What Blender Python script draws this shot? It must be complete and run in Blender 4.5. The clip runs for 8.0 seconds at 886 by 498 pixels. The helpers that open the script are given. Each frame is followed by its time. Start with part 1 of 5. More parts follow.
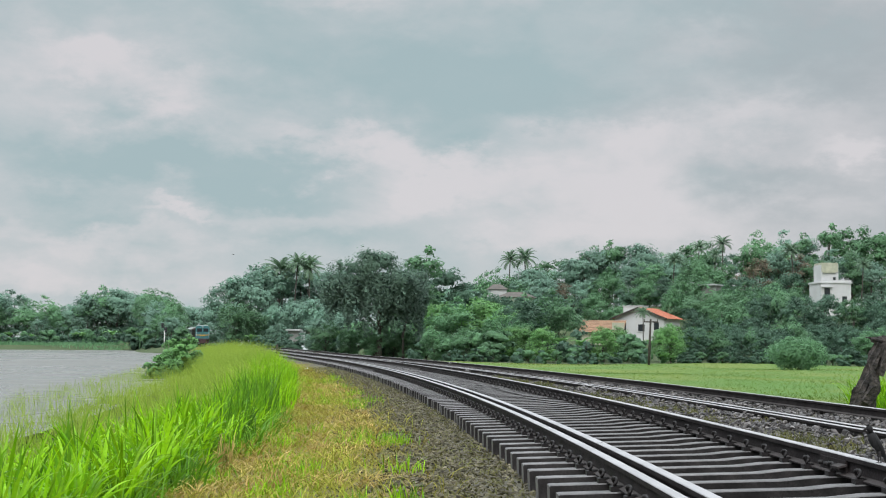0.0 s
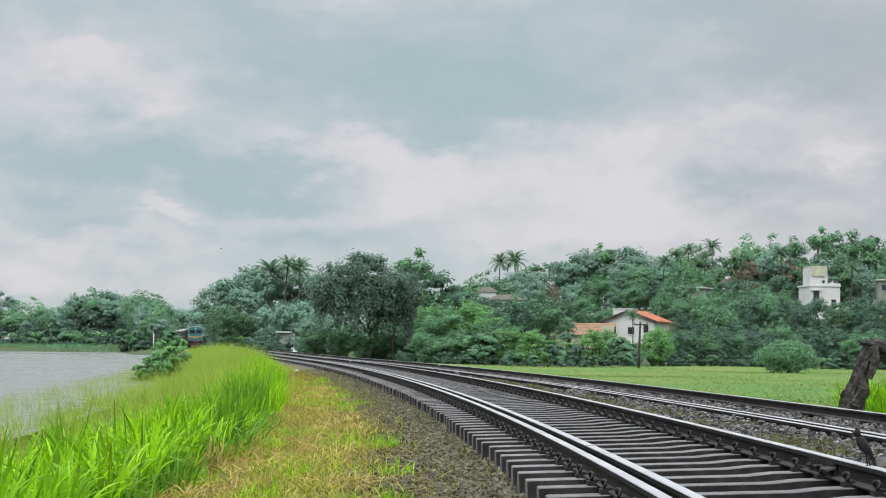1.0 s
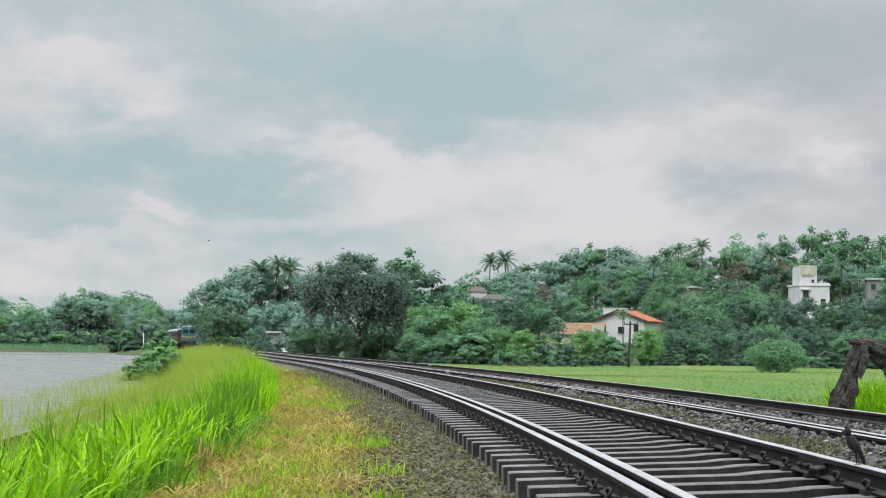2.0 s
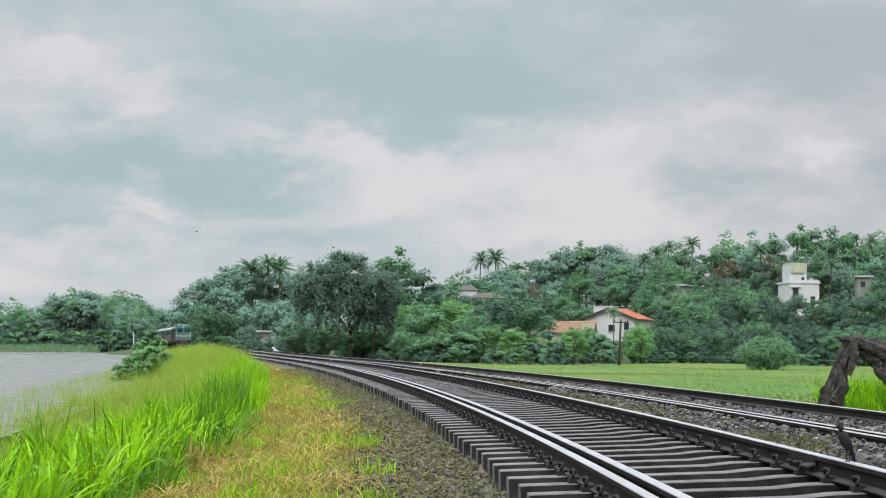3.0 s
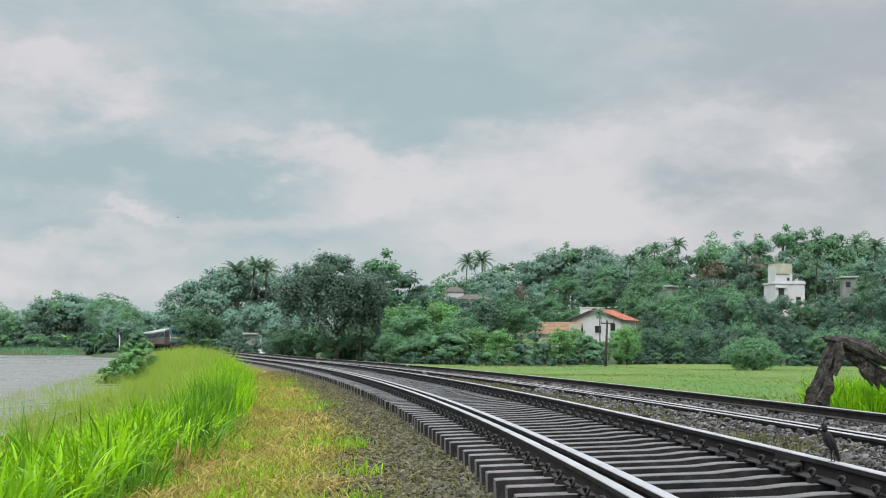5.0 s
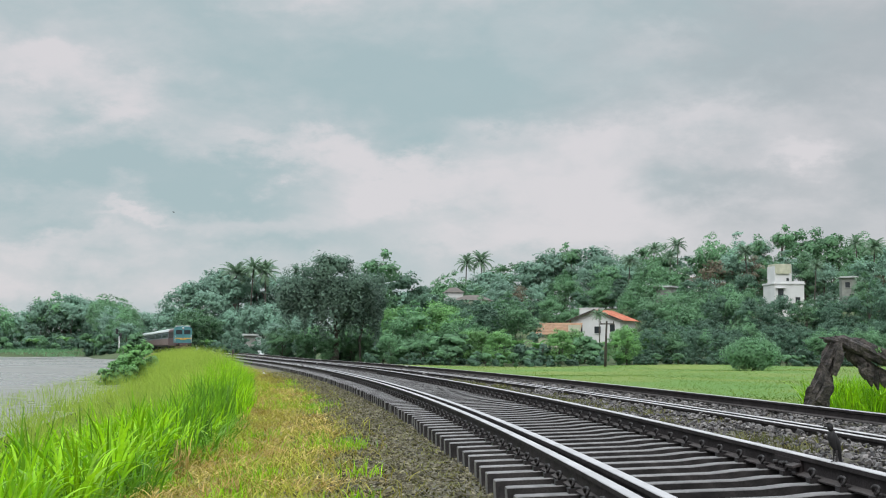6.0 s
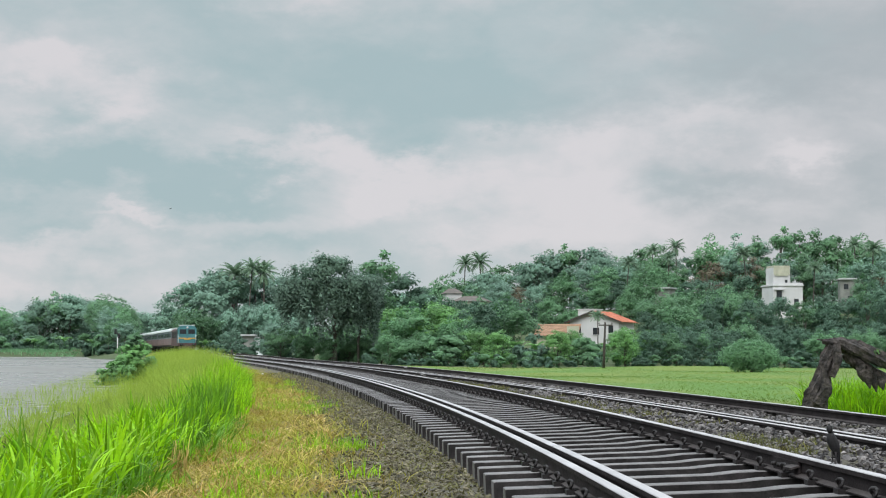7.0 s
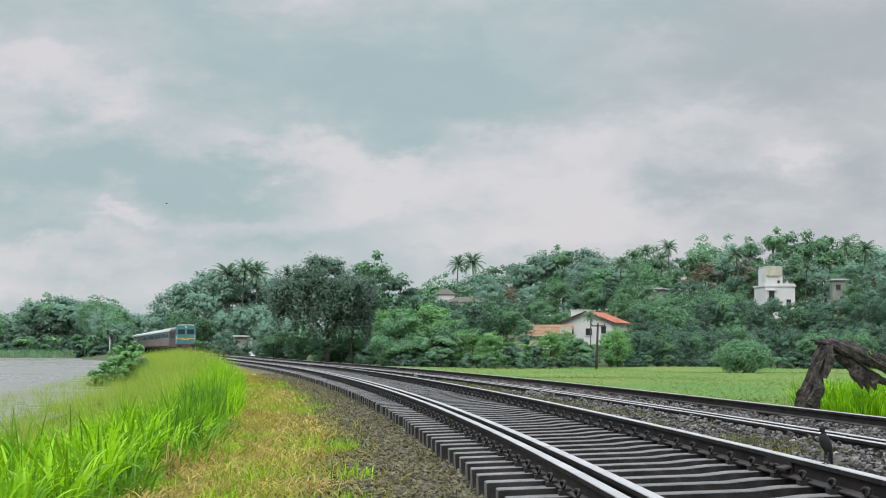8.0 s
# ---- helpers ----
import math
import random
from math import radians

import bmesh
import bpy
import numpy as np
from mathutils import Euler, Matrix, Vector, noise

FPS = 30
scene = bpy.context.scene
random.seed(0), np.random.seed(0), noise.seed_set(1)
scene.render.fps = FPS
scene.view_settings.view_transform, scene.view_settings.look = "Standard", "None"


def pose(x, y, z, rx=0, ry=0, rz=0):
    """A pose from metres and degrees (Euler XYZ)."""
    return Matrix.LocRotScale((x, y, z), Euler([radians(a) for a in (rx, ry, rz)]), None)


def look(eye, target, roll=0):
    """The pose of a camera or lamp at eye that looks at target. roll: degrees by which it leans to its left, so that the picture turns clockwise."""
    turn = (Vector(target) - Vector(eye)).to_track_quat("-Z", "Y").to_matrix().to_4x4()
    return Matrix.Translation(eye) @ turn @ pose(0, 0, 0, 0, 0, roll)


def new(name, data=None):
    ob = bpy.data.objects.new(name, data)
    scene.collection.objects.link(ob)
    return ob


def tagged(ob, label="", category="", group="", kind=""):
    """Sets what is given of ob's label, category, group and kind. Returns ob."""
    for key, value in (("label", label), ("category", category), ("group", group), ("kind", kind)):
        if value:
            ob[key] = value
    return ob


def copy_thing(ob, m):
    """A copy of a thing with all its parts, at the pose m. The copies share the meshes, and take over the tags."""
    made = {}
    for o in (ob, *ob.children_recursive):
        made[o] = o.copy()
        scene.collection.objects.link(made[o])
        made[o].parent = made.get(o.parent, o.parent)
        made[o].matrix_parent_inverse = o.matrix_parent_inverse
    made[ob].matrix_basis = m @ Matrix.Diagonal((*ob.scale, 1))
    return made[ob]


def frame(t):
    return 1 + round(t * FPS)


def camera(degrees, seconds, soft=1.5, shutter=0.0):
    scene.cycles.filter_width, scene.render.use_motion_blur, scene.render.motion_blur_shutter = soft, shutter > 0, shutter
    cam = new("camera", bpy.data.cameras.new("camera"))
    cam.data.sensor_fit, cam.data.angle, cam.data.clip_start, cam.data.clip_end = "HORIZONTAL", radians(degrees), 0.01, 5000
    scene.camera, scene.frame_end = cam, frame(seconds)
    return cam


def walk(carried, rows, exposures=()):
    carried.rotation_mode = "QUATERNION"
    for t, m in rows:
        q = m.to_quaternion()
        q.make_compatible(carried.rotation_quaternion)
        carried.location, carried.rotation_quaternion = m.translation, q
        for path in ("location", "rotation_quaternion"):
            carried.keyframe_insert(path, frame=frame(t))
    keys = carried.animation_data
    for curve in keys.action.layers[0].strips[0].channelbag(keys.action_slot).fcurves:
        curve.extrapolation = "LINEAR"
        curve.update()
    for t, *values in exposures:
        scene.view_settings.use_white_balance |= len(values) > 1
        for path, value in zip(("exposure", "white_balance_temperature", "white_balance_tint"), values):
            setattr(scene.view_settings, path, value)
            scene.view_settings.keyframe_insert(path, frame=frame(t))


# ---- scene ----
# ---------- camera: held by hand at one spot, slowly turned ----------
EYE_Z = 1.263
cam = camera(36.26, 8.0, soft=1.1)
TURNS = [  # seconds, turn to the left, tilt up, lean (degrees)
    (0.0, 2.212, 4.037, -0.384), (0.5, 2.008, 4.127, -0.409), (1.0, 1.789, 4.144, -0.480), (1.5, 1.580, 4.161, -0.489),
    (3.0, 0.965, 4.083, -0.198), (3.5, 0.762, 4.103, -0.255), (4.0, 0.555, 4.127, -0.173), (4.5, 0.448, 4.140, -0.074),
    (6.0, 0.361, 4.188, 0.091), (6.5, 0.440, 4.208, 0.027), (7.0, 0.306, 4.227, -0.036), (7.5, 0.183, 4.239, -0.043),
    (8.0, 0.000, 4.259, 0.000)]
walk(cam, [(t, pose(0, 0, EYE_Z, 0, 0, a) @ pose(0, 0, 0, 90 + b) @ pose(0, 0, 0, 0, 0, -c)) for t, a, b, c in TURNS],
     exposures=[(0.0, 0.03), (0.5, 0.02), (1.0, 0.11), (1.5, 0.13), (3.0, 0.12), (3.5, 0.08), (4.0, 0.05), (4.5, 0.06), (6.0, 0.08), (8.0, 0.07)])

# ---------- world and sun: an overcast, rainy sky ----------
world = bpy.data.worlds.new("overcast_sky")
scene.world = world
world.use_nodes = True
wt = world.node_tree
wt.nodes.clear()


def nd(tree, kind, **values):
    n = tree.nodes.new(kind)
    for key, value in values.items():
        if key in ("operation", "blend_type", "data_type", "noise_dimensions", "sky_type", "interpolation_type", "feature", "vector_type"):
            if key == "operation":
                n.operation = value
            elif key == "blend_type":
                n.blend_type = value
            elif key == "data_type":
                n.data_type = value
            elif key == "sky_type":
                n.sky_type = value
            elif key == "feature":
                n.feature = value
            elif key == "interpolation_type":
                n.interpolation_type = value
        else:
            n.inputs[int(key[1:]) if key[0] == "i" and key[1:].isdigit() else key.replace("_", " ")].default_value = value
    return n


def math_n(tree, op, a, b=0.0, c=0.0, clamp=False):
    n = tree.nodes.new("ShaderNodeMath")
    n.operation, n.use_clamp = op, clamp
    for i, v in enumerate((a, b, c)):
        if isinstance(v, (int, float)):
            n.inputs[i].default_value = v
        else:
            tree.links.new(v, n.inputs[i])
    return n.outputs[0]


def mix_n(tree, fac, a, b, blend="MIX"):
    n = tree.nodes.new("ShaderNodeMix")
    n.data_type, n.blend_type = "RGBA", blend
    for i, v in ((0, fac), (6, a), (7, b)):
        if isinstance(v, (int, float)):
            n.inputs[i].default_value = v
        elif isinstance(v, tuple):
            n.inputs[i].default_value = (*v[:3], 1)
        else:
            tree.links.new(v, n.inputs[i])
    return n.outputs[2]


def ramp_n(tree, fac, lo, hi):
    n = tree.nodes.new("ShaderNodeMapRange")
    n.interpolation_type = "SMOOTHSTEP"
    n.inputs[1].default_value, n.inputs[2].default_value = lo, hi
    tree.links.new(fac, n.inputs[0])
    return n.outputs[0]


def noise_n(tree, vector, scale, detail=4.0, rough=0.55, distortion=0.0):
    n = tree.nodes.new("ShaderNodeTexNoise")
    n.inputs["Scale"].default_value, n.inputs["Detail"].default_value = scale, detail
    n.inputs["Roughness"].default_value, n.inputs["Distortion"].default_value = rough, distortion
    tree.links.new(vector, n.inputs["Vector"])
    return n.outputs["Fac"]


SUN_UP, SUN_ROUND = 41.0, 198.0
sky = wt.nodes.new("ShaderNodeTexSky")
sky.sky_type, sky.sun_disc = "NISHITA", False
sky.sun_elevation, sky.sun_rotation = radians(SUN_UP), radians(SUN_ROUND)
co = wt.nodes.new("ShaderNodeTexCoord").outputs["Generated"]
sep = wt.nodes.new("ShaderNodeSeparateXYZ")
wt.links.new(co, sep.inputs[0])
dx, dy, dz = sep.outputs
up = math_n(wt, "MAXIMUM", dz, 0.0)
# cloud layer seen in perspective: bearing across, height stretched
flat = wt.nodes.new("ShaderNodeCombineXYZ")
den = math_n(wt, "ADD", up, 0.16)
wt.links.new(math_n(wt, "DIVIDE", dx, den), flat.inputs[0])
wt.links.new(math_n(wt, "DIVIDE", dy, den), flat.inputs[1])
n_big = noise_n(wt, flat.outputs[0], 0.55, 5.0, 0.5, 0.5)
squash = wt.nodes.new("ShaderNodeCombineXYZ")
wt.links.new(dx, squash.inputs[0])
wt.links.new(dy, squash.inputs[1])
wt.links.new(math_n(wt, "MULTIPLY", dz, 2.0), squash.inputs[2])
n_mid = noise_n(wt, squash.outputs[0], 9.0, 8.0, 0.56, 0.35)
warp = noise_n(wt, squash.outputs[0], 12.0, 6.0, 0.62)


def bright_cloud(px, py, wide, high):
    """A soft bright bank of cloud, by its bearing and height."""
    bx, bz = (px - 784) / 2394, (619.5 - py) / 2394
    wob = math_n(wt, "MULTIPLY", math_n(wt, "SUBTRACT", warp, 0.5), 0.10)
    ax = math_n(wt, "DIVIDE", math_n(wt, "SUBTRACT", math_n(wt, "DIVIDE", dx, math_n(wt, "MAXIMUM", dy, 0.05)), bx), wide / 2394)
    az = math_n(wt, "DIVIDE", math_n(wt, "ADD", math_n(wt, "SUBTRACT", dz, bz), wob), high / 2394)
    r2 = math_n(wt, "ADD", math_n(wt, "MULTIPLY", ax, ax), math_n(wt, "MULTIPLY", az, az))
    front = math_n(wt, "GREATER_THAN", dy, 0.0)
    return math_n(wt, "MULTIPLY", math_n(wt, "POWER", 2.718, math_n(wt, "MULTIPLY", r2, -1.0)), front)


banks = [  # across, height, width, depth, strength
    (690, 338, 105, 42, 1.0), (640, 320, 60, 22, 0.5), (1045, 285, 80, 60, 0.75), (1075, 365, 70, 30, 0.6), (1010, 330, 60, 50, 0.45), (1415, 292, 75, 26, 0.85),
    (60, 140, 130, 34, 0.8), (185, 185, 90, 28, 0.75), (120, 210, 160, 25, 0.3), (215, 393, 80, 12, 0.65), (60, 450, 260, 36, 0.55), (40, 530, 240, 30, 0.6),
    (480, 272, 130, 24, 0.5), (580, 285, 90, 24, 0.4), (880, 250, 150, 30, 0.35), (1290, 235, 260, 30, 0.35), (880, 350, 120, 45, 0.4), (850, 430, 300, 26, 0.4), (1250, 400, 260, 36, 0.3),
    (520, 15, 90, 25, 0.35), (430, 460, 160, 20, -0.1), (1180, 85, 70, 25, 0.25),
    (760, 170, 230, 75, -0.75), (735, 255, 70, 26, -0.5), (420, 130, 200, 60, -0.35), (140, 310, 260, 42, -0.75), (400, 340, 140, 30, -0.5), (480, 425, 190, 26, -0.5), (90, 400, 110, 18, -0.35),
    (1380, 110, 260, 70, -0.55), (1200, 20, 260, 50, -0.35), (1530, 330, 60, 50, -0.45), (1260, 330, 110, 30, -0.35), (1150, 310, 40, 40, -0.2), (330, 40, 150, 45, -0.4), (880, 60, 200, 50, -0.25)]
light = None
for b in banks:
    one = math_n(wt, "MULTIPLY", bright_cloud(*b[:4]), b[4])
    light = one if light is None else math_n(wt, "ADD", light, one)
val = math_n(wt, "ADD", math_n(wt, "MULTIPLY", n_big, 0.3), math_n(wt, "MULTIPLY", n_mid, 0.8))
val = math_n(wt, "ADD", math_n(wt, "MULTIPLY", math_n(wt, "SUBTRACT", val, 0.55), 1.5), math_n(wt, "MULTIPLY", light, math_n(wt, "ADD", 0.1, math_n(wt, "MULTIPLY", n_mid, 1.35))))
val = math_n(wt, "ADD", val, 0.43, clamp=True)
val = math_n(wt, "ADD", val, math_n(wt, "MULTIPLY", math_n(wt, "SUBTRACT", noise_n(wt, squash.outputs[0], 26.0, 6.0, 0.6, 0.4), 0.5), 0.42), clamp=True)
val = ramp_n(wt, val, -0.12, 1.12)
# the thick cloud is blue-grey, the rainy side of the sky lilac-grey
rainy = ramp_n(wt, math_n(wt, "ADD", math_n(wt, "ADD", dx, math_n(wt, "MULTIPLY", dz, -0.5)), math_n(wt, "MULTIPLY", warp, 0.3)), 0.06, 0.36)
thick = mix_n(wt, rainy, (0.352, 0.458, 0.482), (0.385, 0.425, 0.448))
cloud = mix_n(wt, val, thick, (0.635, 0.615, 0.635))
cloud = mix_n(wt, 0.004, cloud, sky.outputs[0])
zenith = math_n(wt, "ADD", 1.0, math_n(wt, "MULTIPLY", ramp_n(wt, dz, 0.27, 0.9), 3.6))
bg = wt.nodes.new("ShaderNodeBackground")
wt.links.new(cloud, bg.inputs[0])
wt.links.new(zenith, bg.inputs[1])
wt.links.new(bg.outputs[0], wt.nodes.new("ShaderNodeOutputWorld").inputs[0])

sun = new("sun", bpy.data.lights.new("sun", "SUN"))
sun.data.energy, sun.data.angle, sun.data.color = 1.6, radians(40), (1.0, 0.96, 0.9)
sun.matrix_world = look((-18, -42, 50), (0, 12, 0))


# ---------- materials ----------
def surface(name, rgb, rough=0.8, metal=0.0, vary=0.25, scale=3.0, fine=40.0, bump=0.3, hue=None, island=0.0, per_object=0.0, through_light=0.0,
            wet=0.0, dist=0.02, spec=0.5, coat=0.0, haze_sheen=0.0):
    """A painted, mineral or plant surface: two scales of variation, relief and roughness."""
    m = bpy.data.materials.new(name)
    m.use_nodes = True
    t = m.node_tree
    p = t.nodes["Principled BSDF"]
    tc = t.nodes.new("ShaderNodeTexCoord").outputs["Object"]
    a, b = noise_n(t, tc, scale), noise_n(t, tc, fine, 3.0, 0.6)
    dark = tuple(c * (1 - vary) for c in rgb)
    pale = tuple(min(1, c * (1 + vary)) for c in (hue or rgb))
    col = mix_n(t, ramp_n(t, a, 0.3, 0.7), dark, pale)
    col = mix_n(t, math_n(t, "MULTIPLY", ramp_n(t, b, 0.35, 0.75), min(1.0, vary * 1.6)), col, tuple(c * 0.55 for c in rgb))
    if island:
        g = t.nodes.new("ShaderNodeNewGeometry").outputs["Random Per Island"]
        k = math_n(t, "ADD", 1 - island, math_n(t, "MULTIPLY", g, 2 * island))
        col = scale_rgb(t, col, k)
    if per_object:
        g = t.nodes.new("ShaderNodeObjectInfo").outputs["Random"]
        k = math_n(t, "ADD", 1 - per_object, math_n(t, "MULTIPLY", g, 2 * per_object))
        col = scale_rgb(t, col, k)
    t.links.new(col, p.inputs["Base Color"])
    p.inputs["Metallic"].default_value = metal
    p.inputs["Specular IOR Level"].default_value = spec
    p.inputs["Coat Weight"].default_value, p.inputs["Coat Roughness"].default_value = coat, 0.3
    # blue-white sheen on foliage imitates the pale lift of haze
    p.inputs["Sheen Weight"].default_value, p.inputs["Sheen Roughness"].default_value = haze_sheen, 0.6
    p.inputs["Sheen Tint"].default_value = (0.80, 0.95, 1.0, 1)
    r = math_n(t, "ADD", rough - 0.12 - wet * 0.3, math_n(t, "MULTIPLY", b, 0.24), clamp=True)
    t.links.new(r, p.inputs["Roughness"])
    if bump:
        bn = t.nodes.new("ShaderNodeBump")
        bn.inputs["Strength"].default_value, bn.inputs["Distance"].default_value = bump, dist
        t.links.new(b, bn.inputs["Height"])
        t.links.new(bn.outputs[0], p.inputs["Normal"])
    if through_light:
        tr = t.nodes.new("ShaderNodeBsdfTranslucent")
        t.links.new(col, tr.inputs[0])
        mx = t.nodes.new("ShaderNodeMixShader")
        mx.inputs[0].default_value = through_light
        t.links.new(p.outputs[0], mx.inputs[1])
        t.links.new(tr.outputs[0], mx.inputs[2])
        t.links.new(mx.outputs[0], t.nodes["Material Output"].inputs[0])
    return m


def scale_rgb(t, col, k):
    n = t.nodes.new("ShaderNodeVectorMath")
    n.operation = "SCALE"
    t.links.new(col, n.inputs[0])
    t.links.new(k, n.inputs["Scale"])
    return n.outputs[0]


M = {
    "foot": surface("grey_rail_foot", (0.060, 0.052, 0.052), 0.75, 0.0, 0.25, 4, 50, 0.2, spec=0.15),
    "leaf_hang": surface("deep_green_leaf", (0.125, 0.205, 0.148), 0.65, 0, 0.2, 0.3, 3, 0, island=0.2, through_light=0.35, spec=0.25, haze_sheen=0.1),
    "steel": surface("polished_steel", (0.41, 0.395, 0.405), 0.6, 0.45, 0.12, 2.0, 60, 0.05),
    "rail": surface("dark_rail_side", (0.030, 0.025, 0.026), 0.8, 0.0, 0.35, 4, 50, 0.3, spec=0.12),
    "clip": surface("black_spring_clip", (0.024, 0.021, 0.022), 0.55, 0.1, 0.35, 9, 80, 0.2, spec=0.3),
    # grimy sides have their shade painted in, worn tops and ends their light
    "sleeper": surface("grimy_shaded_sleeper", (0.022, 0.020, 0.021), 0.8, 0.0, 0.4, 5, 60, 0.15, hue=(0.032, 0.029, 0.029), per_object=0.2, dist=0.003, spec=0.15),
    "sleeper_top": surface("worn_lit_sleeper", (0.15, 0.142, 0.144), 0.6, 0.0, 0.25, 6, 45, 0.12, per_object=0.15, dist=0.003, spec=0.3),
    "stone": surface("ballast_stone", (0.100, 0.097, 0.104), 0.8, 0, 0.35, 8, 45, 0.3, hue=(0.138, 0.126, 0.122), island=0.6, spec=0.25),
    "stone_one": surface("ballast_stone_single", (0.125, 0.118, 0.118), 0.8, 0, 0.35, 8, 45, 0.3, hue=(0.18, 0.155, 0.13), per_object=0.65, spec=0.25),
    "gravel": surface("path_gravel", (0.088, 0.080, 0.062), 0.85, 0, 0.35, 8, 45, 0.4, hue=(0.135, 0.12, 0.082), island=0.6, spec=0.2),
    "litter": surface("olive_litter", (0.105, 0.088, 0.036), 0.8, 0, 0.35, 2, 20, 0, hue=(0.12, 0.125, 0.042), island=0.4, through_light=0.2, spec=0.1),
    "blade": surface("fresh_grass_blade", (0.155, 0.41, 0.006), 0.45, 0, 0.25, 2, 25, 0.0, hue=(0.28, 0.51, 0.008), island=0.4, through_light=0.4, spec=0.3),
    "blade_deep": surface("deep_green_grass_blade", (0.085, 0.24, 0.012), 0.5, 0, 0.3, 2, 25, 0.0, hue=(0.14, 0.31, 0.014), island=0.35, through_light=0.35, spec=0.3),
    "feather": surface("feathery_grass", (0.26, 0.40, 0.05), 0.6, 0, 0.15, 0.5, 15, 0.0, hue=(0.33, 0.43, 0.07), island=0.16, through_light=0.4, spec=0.2),
    "dry": surface("dry_cut_grass", (0.34, 0.25, 0.055), 0.8, 0, 0.3, 0.9, 12, 0.0, hue=(0.29, 0.33, 0.045), island=0.3, through_light=0.3, spec=0.12),
    "straw": surface("pale_straw", (0.46, 0.29, 0.10), 0.8, 0, 0.3, 1.5, 12, 0.0, hue=(0.52, 0.42, 0.15), island=0.35, through_light=0.2, spec=0.12),
    "meadow": surface("meadow_blade", (0.080, 0.185, 0.020), 0.7, 0, 0.3, 0.16, 6, 0.0, hue=(0.155, 0.205, 0.028), island=0.12, through_light=0.5, spec=0.05),
    "weed": surface("dull_weed", (0.095, 0.115, 0.042), 0.8, 0, 0.3, 1.2, 12, 0.0, hue=(0.16, 0.15, 0.055), island=0.3, through_light=0.3, spec=0.08),
    "leaf_dark": surface("dark_leaf", (0.088, 0.172, 0.112), 0.65, 0, 0.2, 0.3, 3, 0, island=0.2, per_object=0.2, through_light=0.35, spec=0.25, haze_sheen=0.1),
    "leaf_mid": surface("green_leaf", (0.128, 0.268, 0.128), 0.65, 0, 0.2, 0.3, 3, 0, island=0.2, per_object=0.2, through_light=0.35, spec=0.25, haze_sheen=0.15),
    "leaf_light": surface("light_green_leaf", (0.15, 0.32, 0.10), 0.65, 0, 0.2, 0.3, 3, 0, island=0.2, per_object=0.2, through_light=0.35, spec=0.25, haze_sheen=0.15),
    # distance haze is painted into this pale, greyed leaf colour
    "leaf_grey": surface("hazed_grey_green_leaf", (0.195, 0.335, 0.245), 0.65, 0, 0.2, 0.3, 3, 0, island=0.2, per_object=0.2, through_light=0.35, spec=0.25, haze_sheen=0.2),
    "leaf_red": surface("rusty_leaf", (0.19, 0.165, 0.12), 0.6, 0, 0.2, 0.3, 3, 0, island=0.25, through_light=0.35, spec=0.12),
    "palm": surface("palm_frond", (0.15, 0.24, 0.145), 0.65, 0, 0.2, 0.3, 3, 0, island=0.2, per_object=0.2, through_light=0.35, spec=0.25, haze_sheen=0.2),
    "bark": surface("grey_bark", (0.085, 0.075, 0.065), 0.9, 0, 0.35, 3, 20, 0.5),
    "deadwood": surface("charred_dead_wood", (0.013, 0.011, 0.011), 0.85, 0, 0.55, 5.5, 14, 1.0, hue=(0.058, 0.047, 0.044), dist=0.06),
    "white": surface("white_wall_paint", (0.56, 0.56, 0.57), 0.8, 0, 0.06, 0.5, 8, 0.1),
    "cream": surface("cream_weathered_wall", (0.46, 0.46, 0.36), 0.85, 0, 0.15, 0.8, 9, 0.1),
    "grey_wall": surface("grey_bare_wall", (0.22, 0.23, 0.215), 0.85, 0, 0.2, 0.8, 9, 0.1),
    "tile": surface("orange_roof_tile", (0.48, 0.15, 0.08), 0.8, 0, 0.15, 1.5, 12, 0.3, per_object=0.12),
    "brown_tile": surface("brown_roof_tile", (0.25, 0.145, 0.085), 0.85, 0, 0.2, 1.5, 12, 0.3),
    "dark_roof": surface("dark_roof_sheet", (0.10, 0.085, 0.075), 0.8, 0, 0.2, 1, 10, 0.1),
    "tin": surface("pale_roof_sheet", (0.45, 0.47, 0.47), 0.5, 0.3, 0.1, 1, 10, 0.1),
    "glass": surface("dark_window_glass", (0.03, 0.035, 0.04), 0.18, 0, 0.1, 1, 5, 0),
    "timber": surface("dark_timber", (0.055, 0.045, 0.04), 0.85, 0, 0.3, 4, 30, 0.3),
    "teal": surface("teal_loco_paint", (0.055, 0.19, 0.21), 0.5, 0, 0.15, 1, 8, 0.02),
    "maroon": surface("maroon_loco_paint", (0.085, 0.045, 0.048), 0.6, 0, 0.2, 1, 8, 0.02),
    "yellow": surface("yellow_stripe_paint", (0.55, 0.34, 0.07), 0.55, 0, 0.12, 1, 8, 0.02),
    "coach": surface("brown_coach_paint", (0.20, 0.145, 0.145), 0.6, 0, 0.15, 1, 8, 0.02),
    "coach_grey": surface("blue_grey_coach_paint", (0.14, 0.18, 0.20), 0.5, 0, 0.12, 1, 8, 0.02),
    "coach_roof": surface("silver_coach_roof", (0.62, 0.66, 0.66), 0.45, 0.3, 0.08, 1, 8, 0.02),
    "black": surface("black_undergear", (0.02, 0.02, 0.02), 0.7, 0, 0.3, 2, 15, 0.1),
    "plumage": surface("black_plumage", (0.010, 0.0095, 0.011), 0.8, 0, 0.3, 20, 90, 0.2),
    "signal": surface("dark_signal_metal", (0.03, 0.03, 0.033), 0.6, 0.2, 0.2, 2, 15, 0.1),
    "post_white": surface("white_post_paint", (0.7, 0.7, 0.7), 0.7, 0, 0.1, 2, 15, 0.1),
}


